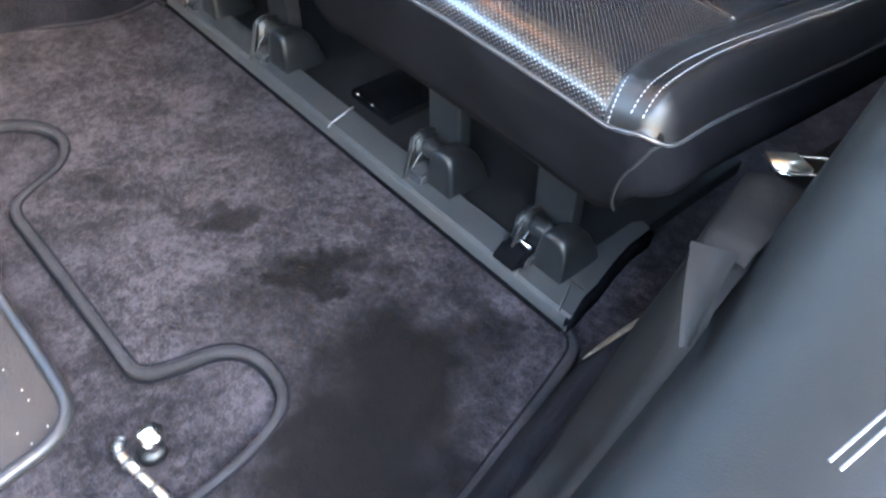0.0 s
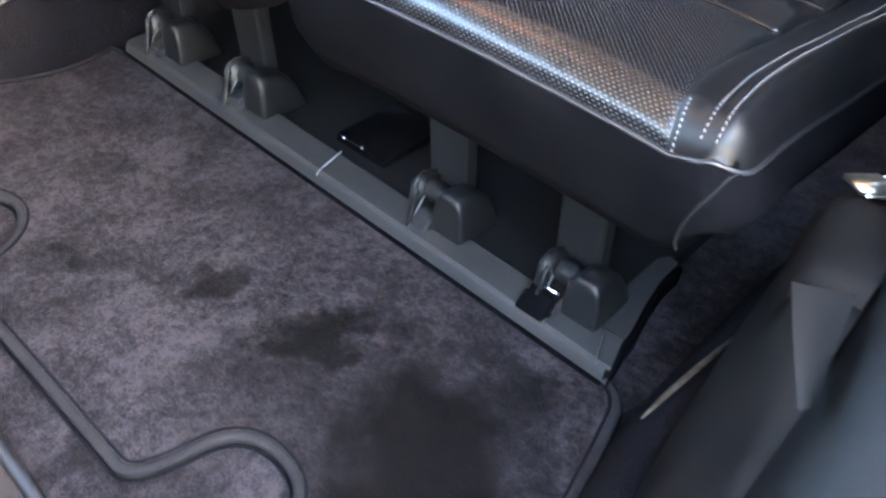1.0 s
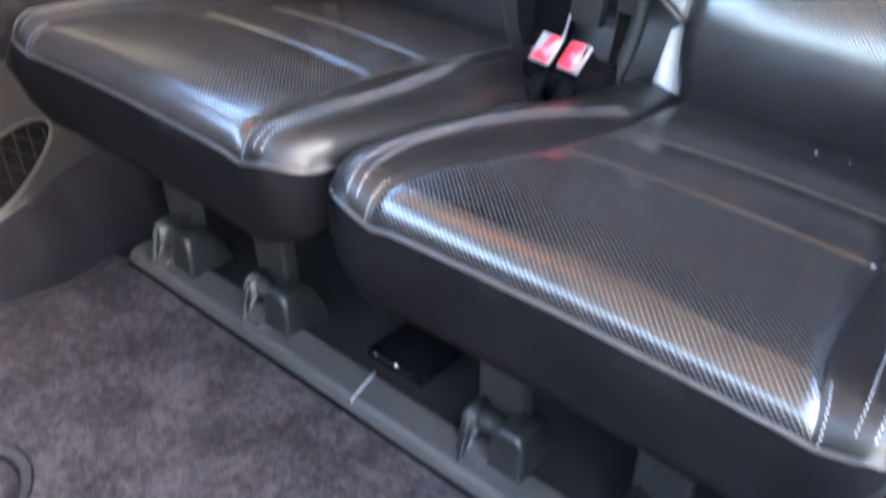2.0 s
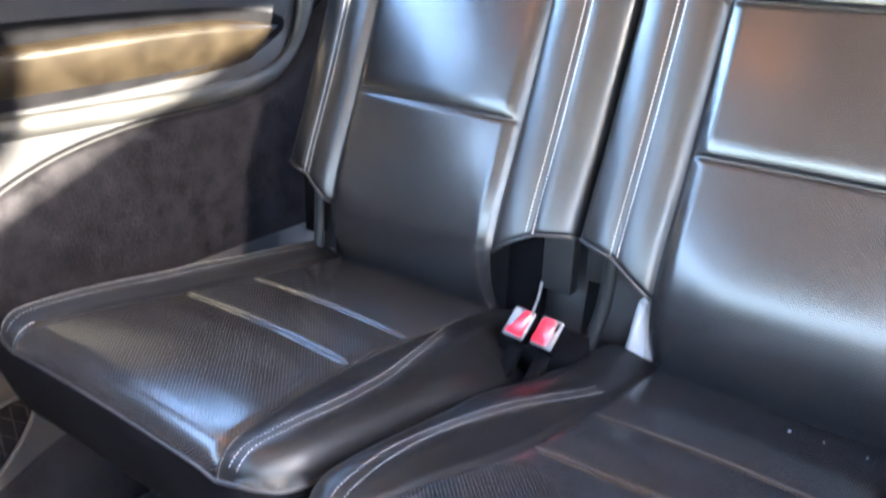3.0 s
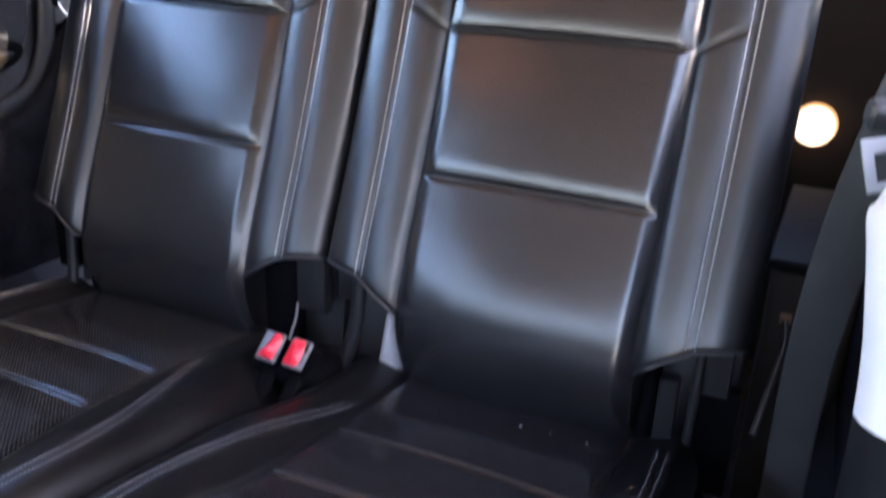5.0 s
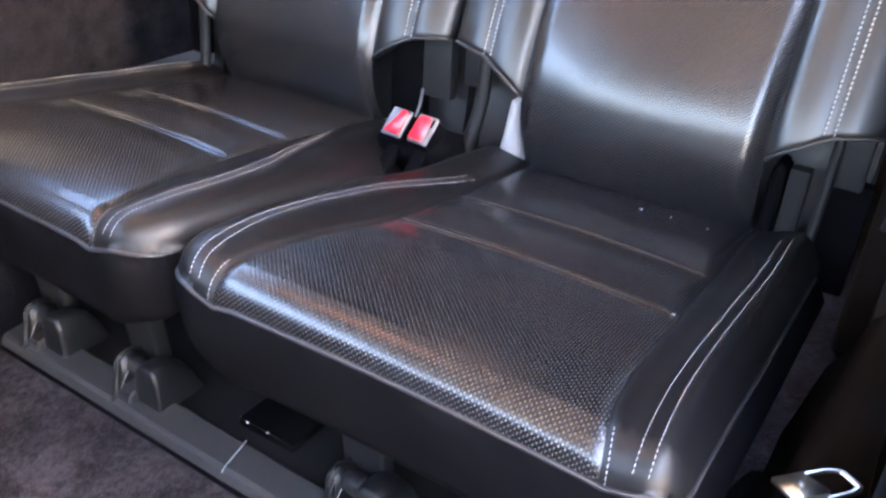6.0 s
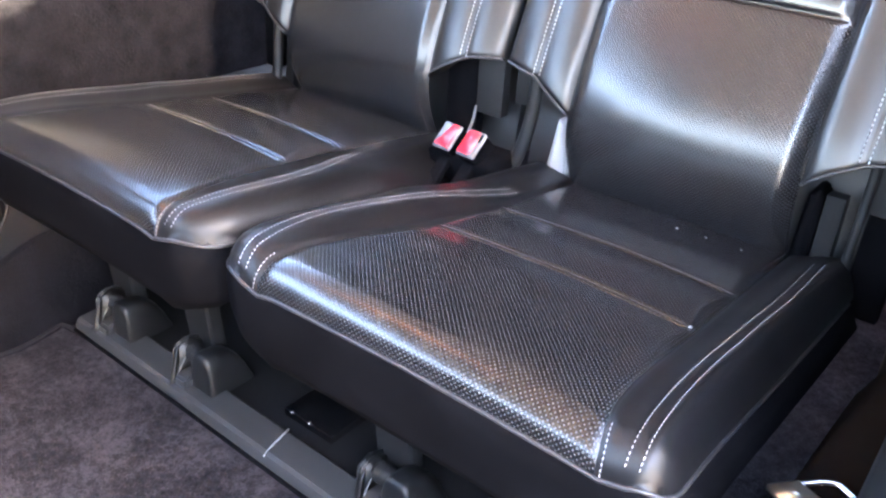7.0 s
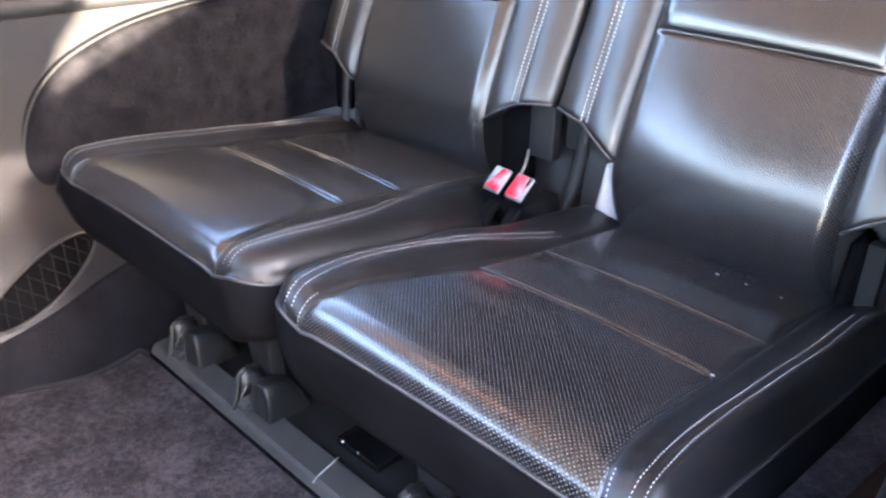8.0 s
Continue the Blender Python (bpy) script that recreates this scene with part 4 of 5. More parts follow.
def pocket(sgn):
    """Oval storage pocket with a net, low in the side trim."""
    ob = thing("storage_pocket", (sgn * 0.57, -0.05, 0.08), "oval pocket with a black net in the side trim", "storage pocket")
    c = Vector((0, -0.06, 0.125))
    ax, az = 0.110, 0.028

    def at(a, k, out):
        u, v = ax * k * math.cos(a), az * k * math.sin(a)
        y, z = c.y + u * 0.93 - v * 0.36, c.z + u * 0.36 + v * 0.93
        return Vector((sgn * (float(wall_half(z, y)) - out), y, z))

    turn = np.linspace(0, 2 * math.pi, 41)[:-1]
    sweep("rim", [at(a, 1.0, 0.003) for a in turn], ring(0.0026, 8), M_TRIM, ob, "light grey rim", up=(1, 0, 0), closed=True)
    rows = [[at(a, k, o) for a in turn] for k, o in ((1.0, 0.003), (0.95, 0.002), (0.5, 0.0018), (0.02, 0.0018))]
    grid_part("backing", rows, M_SKIRT, ob, closed=True)
    for i in range(-4, 5):
        for lean in (0.5, -0.5):
            line = []
            for j in np.linspace(-1, 1, 9):
                u, v = i / 4.5 + lean * j * 0.35, j
                if u * u + v * v < 0.92:
                    line.append(at(math.atan2(v, u), math.hypot(u, v), 0.004))
            if len(line) > 2:
                sweep("net_cord", line, ring(0.0008, 5), M_LEG, ob, up=(1, 0, 0))
    return ob


pocket(-1)

# ---- right door sill and wheel arch ----
rows = []
for y in np.concatenate([np.linspace(-0.75, 0.06, 40), np.linspace(0.08, 0.34, 12)]):
    crest = np.interp(y, (-0.75, -0.5, -0.22, -0.1, 0.0, 0.34), (0.66, 0.615, 0.556, 0.532, 0.518, 0.522))
    rows.append([(crest - 0.045, y, -0.02), (crest - 0.03, y, 0.012), (crest - 0.012, y, 0.06), (crest - 0.004, y, 0.076), (crest + 0.004, y, 0.081), (crest + 0.014, y, 0.079), (crest + 0.03, y, 0.07), (crest + 0.10, y, 0.065)])
tagged(grid_part("sill_carpet", rows, M_KICK, None, "dark carpeted ridge along the door sill"), kind="structure")
JAMB = smooth_line([(0.63, -0.80, 0.06), (0.62, -0.45, 0.085), (0.612, -0.28, 0.135), (0.612, -0.17, 0.205), (0.612, -0.08, 0.285), (0.613, 0.0, 0.385), (0.619, 0.06, 0.50), (0.622, 0.095, 0.60), (0.611, 0.106, 0.67), (0.602, 0.112, 0.715), (0.612, 0.125, 0.738)], rounds=3)
rows = []
for i, p in enumerate(JAMB):
    t = (JAMB[min(i + 1, len(JAMB) - 1)] - JAMB[max(i - 1, 0)]).normalized()
    up = Vector((1, 0, 0)).cross(t)
    # inner face, rounded lip, broad outer face
    rows.append([p + Vector((dx, 0, 0)) + up * du for dx, du in ((0.03, -0.16), (0.008, -0.09), (0.0, -0.045), (0.003, -0.022), (0.011, -0.002), (0.027, 0.018), (0.052, 0.036), (0.090, 0.052), (0.14, 0.062), (0.20, 0.068), (0.28, 0.066), (0.38, 0.05), (0.5, 0.0), (0.52, -0.12))])
# the trim's upper end gets a pale colour that paints the daylight on it
high = next(i for i, p in enumerate(JAMB) if p.z > 0.59)
tagged(grid_part("jamb_lining", [r[:3] for r in rows[high:]], M_JAMB, None, "charcoal lining of the door opening trim"), kind="structure")
tagged(grid_part("jamb_lit_end", [r[2:] for r in rows[high:]], M_DAYLIT, None, "upper end of the door opening trim, pale to paint the daylight on it"), kind="structure")
tagged(grid_part("door_jamb", rows[:high + 1], M_JAMB, None, "smooth charcoal trim sweeping up round the door opening"), kind="structure")
sill_plate = thing("sill_plate", (0.745, -0.18, 0.30), "twin polished metal strips on the door sill", "sill plate")
for dx in (0.0, 0.0060):
    sweep("strip", [(0.740 + dx, -0.214, 0.366), (0.744 + dx, -0.178, 0.372), (0.748 + dx, -0.142, 0.376)], strip_section(0.0020, 0.002), M_BUCKLE, sill_plate, "narrow polished strip")
part("strip_bolt", cyl_bm((0.757, -0.150, 0.366), (0.757, -0.150, 0.380), 0.007, 14, bevel=0.002), M_BLACK, sill_plate, "black bolt head")

# ---- floor pieces ----
trim = thing("seat_rail_cover", (0, 0.07, 0.0), "grey plastic cover strip along the seat hinges", "floor trim")
rows = []
for x in np.linspace(-0.44, 0.440, 60):
    y0 = 0.046 + (x + 0.47) / 0.907 * -0.014
    rows.append([(x, y0 - 0.003, -0.012), (x, y0 - 0.003, 0.001), (x, y0 - 0.002, 0.009), (x, y0 + 0.001, 0.015), (x, y0 + 0.006, 0.0180), (x, y0 + 0.044, 0.020), (x, y0 + 0.0465, 0.018), (x, y0 + 0.048, 0.012), (x, y0 + 0.048, -0.012)])
rows = [[(x - 0.30 * (y - 0.033) * min(max((x - 0.30) / 0.14, 0), 1), y, z) for x, y, z in r] for r in rows]
sharp(grid_part("cover_strip", rows, M_TRIM, trim, flip=True), 20)
end = [(0.384, 0.0785), (0.4265, 0.0785), (0.424, 0.100), (0.413, 0.145), (0.406, 0.185), (0.405, 0.225), (0.392, 0.228), (0.384, 0.215)]
sharp(ngon_slab("end_tongue", end, -0.012, 0.0192, M_TRIM, trim))
# near-black strip that paints the shaded gap between trim end and carpet
sweep("end_gap", [(0.4395, 0.030, 0.012), *[(x + 0.0035, y, 0.012) for x, y in end[1:6]]], [(-0.0035, -0.02), (0.0035, -0.02), (0.0035, 0.004), (-0.0035, 0.004)], M_SKIRT, trim, "near-black strip painting the dark gap round the end")
sweep("joint", smooth_line([(-0.003, 0.038, 0.013), (-0.004, 0.047, 0.0185), (-0.012, 0.088, 0.0205)], rounds=1), ring(0.0012, 6), M_WALL, trim, "pale joint line")
sweep("joint", [(0.355, 0.034, 0.0165), (0.353, 0.042, 0.0190), (0.350, 0.056, 0.0192)], ring(0.0010, 6), M_BLACK, trim)
sweep("joint", smooth_line([(0.424, 0.033, 0.0165), (0.420, 0.042, 0.0192), (0.410, 0.066, 0.0200), (0.404, 0.076, 0.0204), (0.390, 0.077, 0.0204), (0.366, 0.074, 0.0202)], rounds=2), ring(0.0010, 6), M_BLACK, trim)
# near-black strip that paints the shadow gap between mat and cover strip
sweep("front_gap", [(x, 0.0435 + (x + 0.47) / 0.907 * -0.014, -0.003) for x in np.linspace(-0.44, 0.437, 12)], [(-0.0025, -0.01), (0.0055, -0.01), (0.0055, 0.0045), (-0.001, 0.0045), (-0.0025, 0.003)], M_SKIRT, trim, "near-black strip painting the shadow gap before the mat")
slab("rail_bed", (-0.46, 0.088, -0.02), (0.395, 0.46, 0.006), M_LEG, "black plastic bed under the seats", 0.004)

box = thing("floor_module", (-0.005, 0.17, 0.0), "gloss black electronics module on the rail bed", "electronics box")
sharp(part("module_case", box_bm((-0.052, 0.115, 0.004), (0.038, 0.225, 0.018), 0.004, 2), M_GLOSS, box))
for x in (-0.036, -0.003):
    part("clip", box_bm((x - 0.0025, 0.113, 0.015), (x + 0.0025, 0.118, 0.020), 0.001, 1), M_CHROME, box, "small bright clip")


def side_cut(profile, x0, x1, bevel, segments=3):
    """A solid with a side profile (y, z), between two places along the bench."""
    bm = bmesh.new()
    a, b = ([bm.verts.new((x, y, z)) for y, z in profile] for x in (x0, x1))
    bm.faces.new(a)
    bm.faces.new(b)
    for i in range(len(profile)):
        j = (i + 1) % len(profile)
        bm.faces.new((a[i], a[j], b[j], b[i]))
    bmesh.ops.bevel(bm, geom=list(bm.edges), offset=bevel, segments=segments, affect="EDGES")
    return bm


def seat_hinge():
    """Floor hinge: a slim curved fin, a sprung roller and a rounded cap."""
    ob = new("hinge")
    ob.parent, ob["label"] = trim, "dark plastic floor hinge with a steel roller"
    ob.location = (0, 0.01, 0.02)
    fin = [(0.052, 0.005), (0.060, 0.070), (0.082, 0.078), (0.106, 0.066), (0.116, 0.005)]
    part("fin", side_cut(fin, -0.017, -0.006, 0.005, 4), M_DARK, ob, "slim dark grey hinge fin")
    blade = [(0.042, 0.016), (0.048, 0.024), (0.051, 0.040), (0.056, 0.058), (0.064, 0.069), (0.062, 0.052), (0.058, 0.036), (0.060, 0.016)]
    part("fin_blade", side_cut(blade, -0.0065, -0.003, 0.001, 1), M_DARK, ob)
    part("roller", cyl_bm((-0.005, 0.082, 0.056), (0.022, 0.082, 0.056), 0.010, 24, bevel=0.002), M_BLACK, ob, "black roller")
    part("roller_collar", cyl_bm((0.002, 0.082, 0.056), (0.012, 0.082, 0.056), 0.0118, 20, bevel=0.001), M_DARK, ob)
    sharp(part("latch_box", side_cut([(0.050, 0.014), (0.052, 0.030), (0.064, 0.034), (0.10, 0.034), (0.10, 0.014)], -0.004, 0.021, 0.003, 2), M_BLACK, ob))
    coil = [(0.0 + 0.020 * i / 96, 0.082 + 0.0128 * math.cos(i * math.pi / 6), 0.056 + 0.0128 * math.sin(i * math.pi / 6)) for i in range(97)]
    sweep("spring", coil, ring(0.0009, 5), M_STRUT, ob, "fine steel coil spring", up=(1, 0, 0))
    sweep("spring_leg", [(0.0, 0.070, 0.052), (-0.001, 0.062, 0.040), (-0.002, 0.054, 0.022)], ring(0.0009, 6), M_BELT, ob, "bright spring leg")
    rows = []
    for y, k, h in ((0.0622, 0.02, 0.062), (0.0622, 0.55, 0.062), (0.0623, 0.86, 0.062), (0.0632, 0.94, 0.062), (0.0655, 0.985, 0.062), (0.069, 1.0, 0.062), (0.080, 1.0, 0.062), (0.094, 1.0, 0.060), (0.106, 1.0, 0.055), (0.117, 0.99, 0.045), (0.126, 0.97, 0.030), (0.133, 0.94, 0.012), (0.136, 0.9, 0.004)):
        row = []
        for a in np.linspace(0, math.pi, 25):
            c, s_ = math.cos(a), math.sin(a)
            row.append((0.041 + 0.0225 * k * math.copysign(abs(c) ** 0.55, c), y, 0.014 + h * k * abs(s_) ** 0.60))
        rows.append(row)
    grid_part("cap", rows, M_DARK, ob, "rounded dark grey hinge cap")
    return ob


latch = new("latch")
latch.parent, latch["label"] = trim, "gloss black latch with a chrome rod"
latch.location = (0.346, 0.05, 0.018)
sharp(part("latch_case", side_cut([(0.040, 0.014), (0.044, 0.030), (0.056, 0.040), (0.070, 0.040), (0.070, 0.014)], 0.319, 0.353, 0.003, 2), M_SKIRT, latch))
sharp(part("latch_flap", side_cut([(0.033, 0.019), (0.035, 0.024), (0.050, 0.037), (0.052, 0.034), (0.040, 0.020)], 0.317, 0.352, 0.0015, 2), M_SKIRT, latch, "black flap"))
part("latch_rod", cyl_bm((0.331, 0.058, 0.0445), (0.353, 0.058, 0.0445), 0.0022, 14), M_CHROME, latch, "chrome rod")

hinge = seat_hinge()
hinge.location.x = 0.150
for x in (-0.385, -0.198, 0.336):
    copy_thing(hinge, Matrix.Translation((x, 0.01, 0.02)))

# velour mat with its bound edge, cut out round the floor anchors
edge = [(-0.475, 0.054), (0.420, 0.042), (0.460, 0.030), (0.474, -0.012), (0.515, -0.20), (0.60, -0.62), (0.40, -0.66), (0.358, -0.60), (0.356, -0.40), (0.350, -0.33), (0.325, -0.258), (0.262, -0.245),
        (0.222, -0.268), (0.212, -0.325), (0.198, -0.357), (0.165, -0.357), (0.05, -0.354), (-0.06, -0.352), (-0.115, -0.352), (-0.138, -0.32), (-0.16, -0.265), (-0.215, -0.238), (-0.272, -0.265), (-0.298, -0.33), (-0.30, -0.62),
        (-0.56, -0.62), (-0.545, -0.30), (-0.505, -0.18), (-0.468, -0.11), (-0.452, -0.045), (-0.462, 0.01)]
edge = [(p.x, p.y) for p in smooth_line([(x, y, 0) for x, y in edge], True, 3)]
mat = thing("floor_mat", (0, -0.2, -0.014), "dark grey velour floor mat with bound edge, damp stains", "floor mat")
ngon_slab("velour", edge, -0.014, -0.001, M_MAT, mat)
sweep("binding", [(x, y, -0.004) for x, y in edge], [(-0.0050, -0.008), (-0.0054, 0.001), (-0.0042, 0.0035), (0.0, 0.0042), (0.0042, 0.0035), (0.0054, 0.001), (0.0050, -0.008)],
      surface("grey_binding", (0.013, 0.0125, 0.0135), (0.025, 0.024, 0.026), (0.9, 1.0), 600, 20, 0.0025, spec=0.02), mat, "grey woven binding", closed=True)
for k, off in ((0, 0.0068), (1, -0.0068)):
    ring_line = []
    n = len(edge)
    for i in range(n):
        t = Vector((edge[(i + 1) % n][0] - edge[i - 1][0], edge[(i + 1) % n][1] - edge[i - 1][1], 0)).normalized()
        ring_line.append(Vector((edge[i][0], edge[i][1], -0.001 if k == 0 else -0.010)) + t.cross(Vector((0, 0, 1))) * off)
    sweep("binding_seam", ring_line, ring(0.0016, 5), M_KICK, mat, closed=True)

# chrome floor anchor in the cut-out
anchor = thing("floor_anchor", (0.285, -0.39, -0.014), "steel seat anchor stud and notched bar standing in the carpet", "floor anchor")
part("anchor_stud", cyl_bm((0.283, -0.388, -0.014), (0.287, -0.386, 0.026), 0.008, 20, 0.010, 0.003), M_CHROME, anchor)
part("stud_head", cyl_bm((0.287, -0.386, 0.022), (0.288, -0.3855, 0.029), 0.013, 20, 0.011, 0.002), M_CHROME, anchor)
part("anchor_collar", cyl_bm((0.283, -0.388, -0.014), (0.283, -0.388, 0.0), 0.015, 24, 0.013, 0.002), M_DARK, anchor)
BAR = smooth_line([(0.262, -0.405, 0.006), (0.275, -0.416, 0.010), (0.300, -0.413, 0.008), (0.338, -0.404, 0.0), (0.36, -0.40, -0.012)], rounds=2)
sweep("anchor_bar", BAR, ring(0.0045, 10), M_STEEL, anchor)
for i in range(2, len(BAR) - 2, 2):
    part("anchor_notch", cyl_bm(BAR[i], BAR[i].lerp(BAR[i + 1], 0.5), 0.0062, 12), M_BLACK, anchor)

# perforated panel with a satin rim in the footwell ahead
foot = thing("footwell_panel", (-0.1, -0.6, -0.014), "brown studded footwell panel with a black rim", "floor panel")
out = [(p.x, p.y) for p in smooth_line([(-0.46, -0.418, 0), (0.155, -0.418, 0), (0.215, -0.432, 0), (0.232, -0.50, 0), (0.26, -0.80, 0), (-0.5, -0.80, 0)], True, 4)]
ngon_slab("panel_sheet", out, -0.014, -0.002, surface("brown_rubber", (0.0125, 0.0095, 0.0085), (0.022, 0.017, 0.015), (0.5, 0.65), 260, 30, 0.0012, spec=0.3), foot)
sweep("rim", [(x, y, 0.0) for x, y in out], ring(0.007, 8), M_BLACK, foot, "black rim", closed=True)
bm = bmesh.new()
dice = random.Random(5)
for i in range(22):
    for j in range(5):
        if dice.random() < 0.25:
            continue
        x, y = 0.20 - 0.018 * i + 0.009 * (j % 2) + dice.uniform(-0.003, 0.003), -0.452 - 0.020 * j + dice.uniform(-0.003, 0.003)
        bmesh.ops.create_uvsphere(bm, u_segments=6, v_segments=4, radius=0.0011, matrix=Matrix.Translation((x, y, -0.001)))
tagged(part("stud", bm, M_STEEL, foot, "tiny grey studs"), kind="stuff")

# ---- seats in place ----
rear_seat(1, "black perforated leather third-row seat with pale twin stitching")
rear_seat(-1, "black leather third-row seat with tilted head restraint, beside the far window")

# head restraints: the far one tilted forward, the near one raised on its posts
def head_restraint(cx, cy, cz, lean, posts, label):
    head = thing("head_restraint", (cx, cy + 0.07, cz - 0.08), label, "head restraint", "head restraints")
    rows = []
    for v in np.linspace(-1, 1, 31):
        row = []
        for a in np.linspace(0, 2 * math.pi, 41)[:-1]:
            w = max(1 - abs(v) ** 6, 0) ** 0.3
            c, s_ = math.cos(a), math.sin(a)
            r = 1 / (abs(c) ** 2.6 + abs(s_) ** 2.6) ** (1 / 2.6)
            y, z = 0.064 * c * r * w, 0.085 * s_ * r * w
            row.append((cx + 0.185 * v * (1 - 0.05 * s_), cy + y + lean * z, cz + z - lean * y))
        rows.append(row)
    grid_part("restraint_pad", rows, M_LEATHER, head, closed=True)
    arc = [(cx + 0.055 + 0.125 * u, cy - 0.066 - lean * 0.04 + 0.050 * u ** 5, cz + 0.035 - 0.085 * math.sin(1.45 * u)) for u in np.linspace(0, 1, 24)]
    sweep("restraint_piping", arc, ring(0.0016, 6), M_PIPE, head, "grey leather piping")
    for a, b in posts:
        part("restraint_post", cyl_bm(a, b, 0.0065, 14), M_STEEL, head, "steel post")
    return head


head_restraint(-0.265, 0.585, 0.968, 0.16, [((x, 0.62, 0.96), (x, 0.70, 0.92)) for x in (-0.335, -0.195)], "black leather head restraint tilted forward on the far seat")
head_restraint(0.282, 0.69, 1.09, -0.1, [((x, 0.69, 1.05), (x, 0.695, 0.93)) for x in (0.21, 0.354)], "black leather head restraint raised on the near seat")

# ---- buckles, belts, lamp ----
def buckle(x, side, label):
    ob = thing("seat_belt_buckle", (x, 0.42, 0.27), label, "seat belt buckle", "belt buckles")
    c = Vector((x, 0.408, 0.330))

    at = Matrix.Translation(c) @ Euler((radians(-44), 0, radians(-6))).to_matrix().to_4x4()

    def turned(lo, hi, bevel, seg=3):
        bm = box_bm(lo, hi, bevel, seg)
        bmesh.ops.transform(bm, matrix=at, verts=bm.verts)
        return bm

    # case and stalk near-black, painting the shade below the buckle face
    sharp(part("buckle_case", turned((-0.0155, -0.012, -0.024), (0.0155, 0.018, 0.017), 0.005), M_SKIRT, ob))
    sharp(part("buckle_rim", turned((-0.0162, -0.0145, -0.021), (0.0162, -0.010, 0.018), 0.003), M_BUCKLE, ob, "pale grey rim"))
    # the button leaves one side of the face bare, with a curved edge
    if side < 0:
        face = [(0.0135, -0.0185), (0.0135, 0.013), (0.010, 0.016), (0.001, 0.0165), (-0.0015, 0.010), (-0.002, 0.002), (-0.0045, -0.007), (-0.009, -0.0135), (-0.0135, -0.0175)]
    else:
        face = [(-0.0140, -0.0185), (-0.0140, 0.011), (-0.011, 0.0155), (0.006, 0.0155), (0.0065, 0.007), (0.009, -0.002), (0.0085, -0.012), (0.006, -0.0185)]
    bm = bmesh.new()
    a, b = ([bm.verts.new((u, y, v)) for u, v in face] for y in (-0.0125, -0.0185))
    bm.faces.new(a)
    bm.faces.new(b)
    for i in range(len(face)):
        j = (i + 1) % len(face)
        bm.faces.new((a[i], a[j], b[j], b[i]))
    bmesh.ops.bevel(bm, geom=list(bm.edges), offset=0.0015, segments=2, affect="EDGES")
    for v in bm.verts:
        v.co.y += 0.0022 * math.cos(v.co.z / 0.017 * 1.4) * (v.co.y < -0.015)
    bmesh.ops.transform(bm, matrix=at, verts=bm.verts)
    part("release_button", bm, M_RED, ob, "bright red release button")
    part("slot", turned((0.0095, -0.0162, 0.003), (0.0125, -0.012, 0.015), 0.001, 1), M_GLOSS, ob)
    part("stalk", turned((-0.010, 0.004, -0.11), (0.010, 0.016, -0.02), 0.004), M_SKIRT, ob)
    return ob


buckle(-0.018, -1, "black belt buckle with a red release button")
buckle(0.023, 1, "black belt buckle with a red release button")
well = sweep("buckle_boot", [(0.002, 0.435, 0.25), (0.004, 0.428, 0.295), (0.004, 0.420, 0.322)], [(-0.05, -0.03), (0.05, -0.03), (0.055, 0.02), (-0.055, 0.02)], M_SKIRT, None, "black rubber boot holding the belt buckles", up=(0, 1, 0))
tagged(well, category="buckle boot")
tag = part("tan_piece", box_bm((0.018, 0.448, 0.262), (0.034, 0.4495, 0.292), 0.0006, 1, turn=(-20, 0, 12)), surface("tan_matt", (0.10, 0.066, 0.050), (0.15, 0.10, 0.076), (0.7, 0.85), 700, 40, 0.0003), None, smooth=False)
tagged(tag, "small tan piece between the cushion and the buckles", "fabric tag")

belt = thing("seat_belt", (-0.69, 0.72, 0.62), "grey seat belt webbing down the far pillar", "seat belt")
sweep("webbing", [(-0.690, 0.752, 1.10), (-0.688, 0.745, 0.90), (-0.684, 0.735, 0.72), (-0.682, 0.73, 0.66)], strip_section(0.075, 0.003), M_BELT, belt, up=(1, 0, 0))
sharp(part("belt_guide", box_bm((-0.698, 0.682, 0.690), (-0.672, 0.708, 0.742), 0.011, 3), M_SKIRT, belt, "black plastic guide"))
sweep("anchor_wire", smooth_line([(-0.675, 0.70, 0.70), (-0.668, 0.71, 0.675), (-0.665, 0.75, 0.665), (-0.665, 0.79, 0.665)], rounds=2), ring(0.0018, 8), M_STEEL, belt, "bright steel anchor")
part("guide_knob", box_bm((-0.700, 0.79, 0.76), (-0.680, 0.81, 0.86), 0.006, 2), M_BLACK, belt)

near_belt = thing("seat_belt", (0.64, 0.55, 0.2), "dark grey seat belt webbing hanging beside the near seat", "seat belt")
sweep("webbing", smooth_line([(0.692, 0.60, 1.06), (0.665, 0.46, 0.88), (0.618, 0.32, 0.715), (0.604, 0.43, 0.57), (0.600, 0.52, 0.42), (0.602, 0.55, 0.28), (0.605, 0.55, 0.12)], rounds=2), strip_section(0.048, 0.003), M_DARK_BELT, near_belt, up=(0.15, 0.95, -0.2))
tongue = thing("belt_tongue", (0.575, 0.07, 0.27), "bright steel belt tongue in a fabric loop", "belt tongue")


def tongue_bm(c, turn, w=0.026, l=0.034):
    bm = bmesh.new()
    m = Matrix.Translation(c) @ Euler([radians(a) for a in turn]).to_matrix().to_4x4()
    for lo, hi in (((-w, -l, -0.0013), (w, -l + 0.008, 0.0013)), ((-w, l - 0.012, -0.0013), (w, l, 0.0013)), ((-w, -l + 0.006, -0.0013), (-w + 0.008, l - 0.01, 0.0013)), ((w - 0.008, -l + 0.006, -0.0013), (w, l - 0.01, 0.0013))):
        box_bm(lo, hi, 0.001, 2, bm)
    bmesh.ops.transform(bm, matrix=m, verts=bm.verts)
    return bm


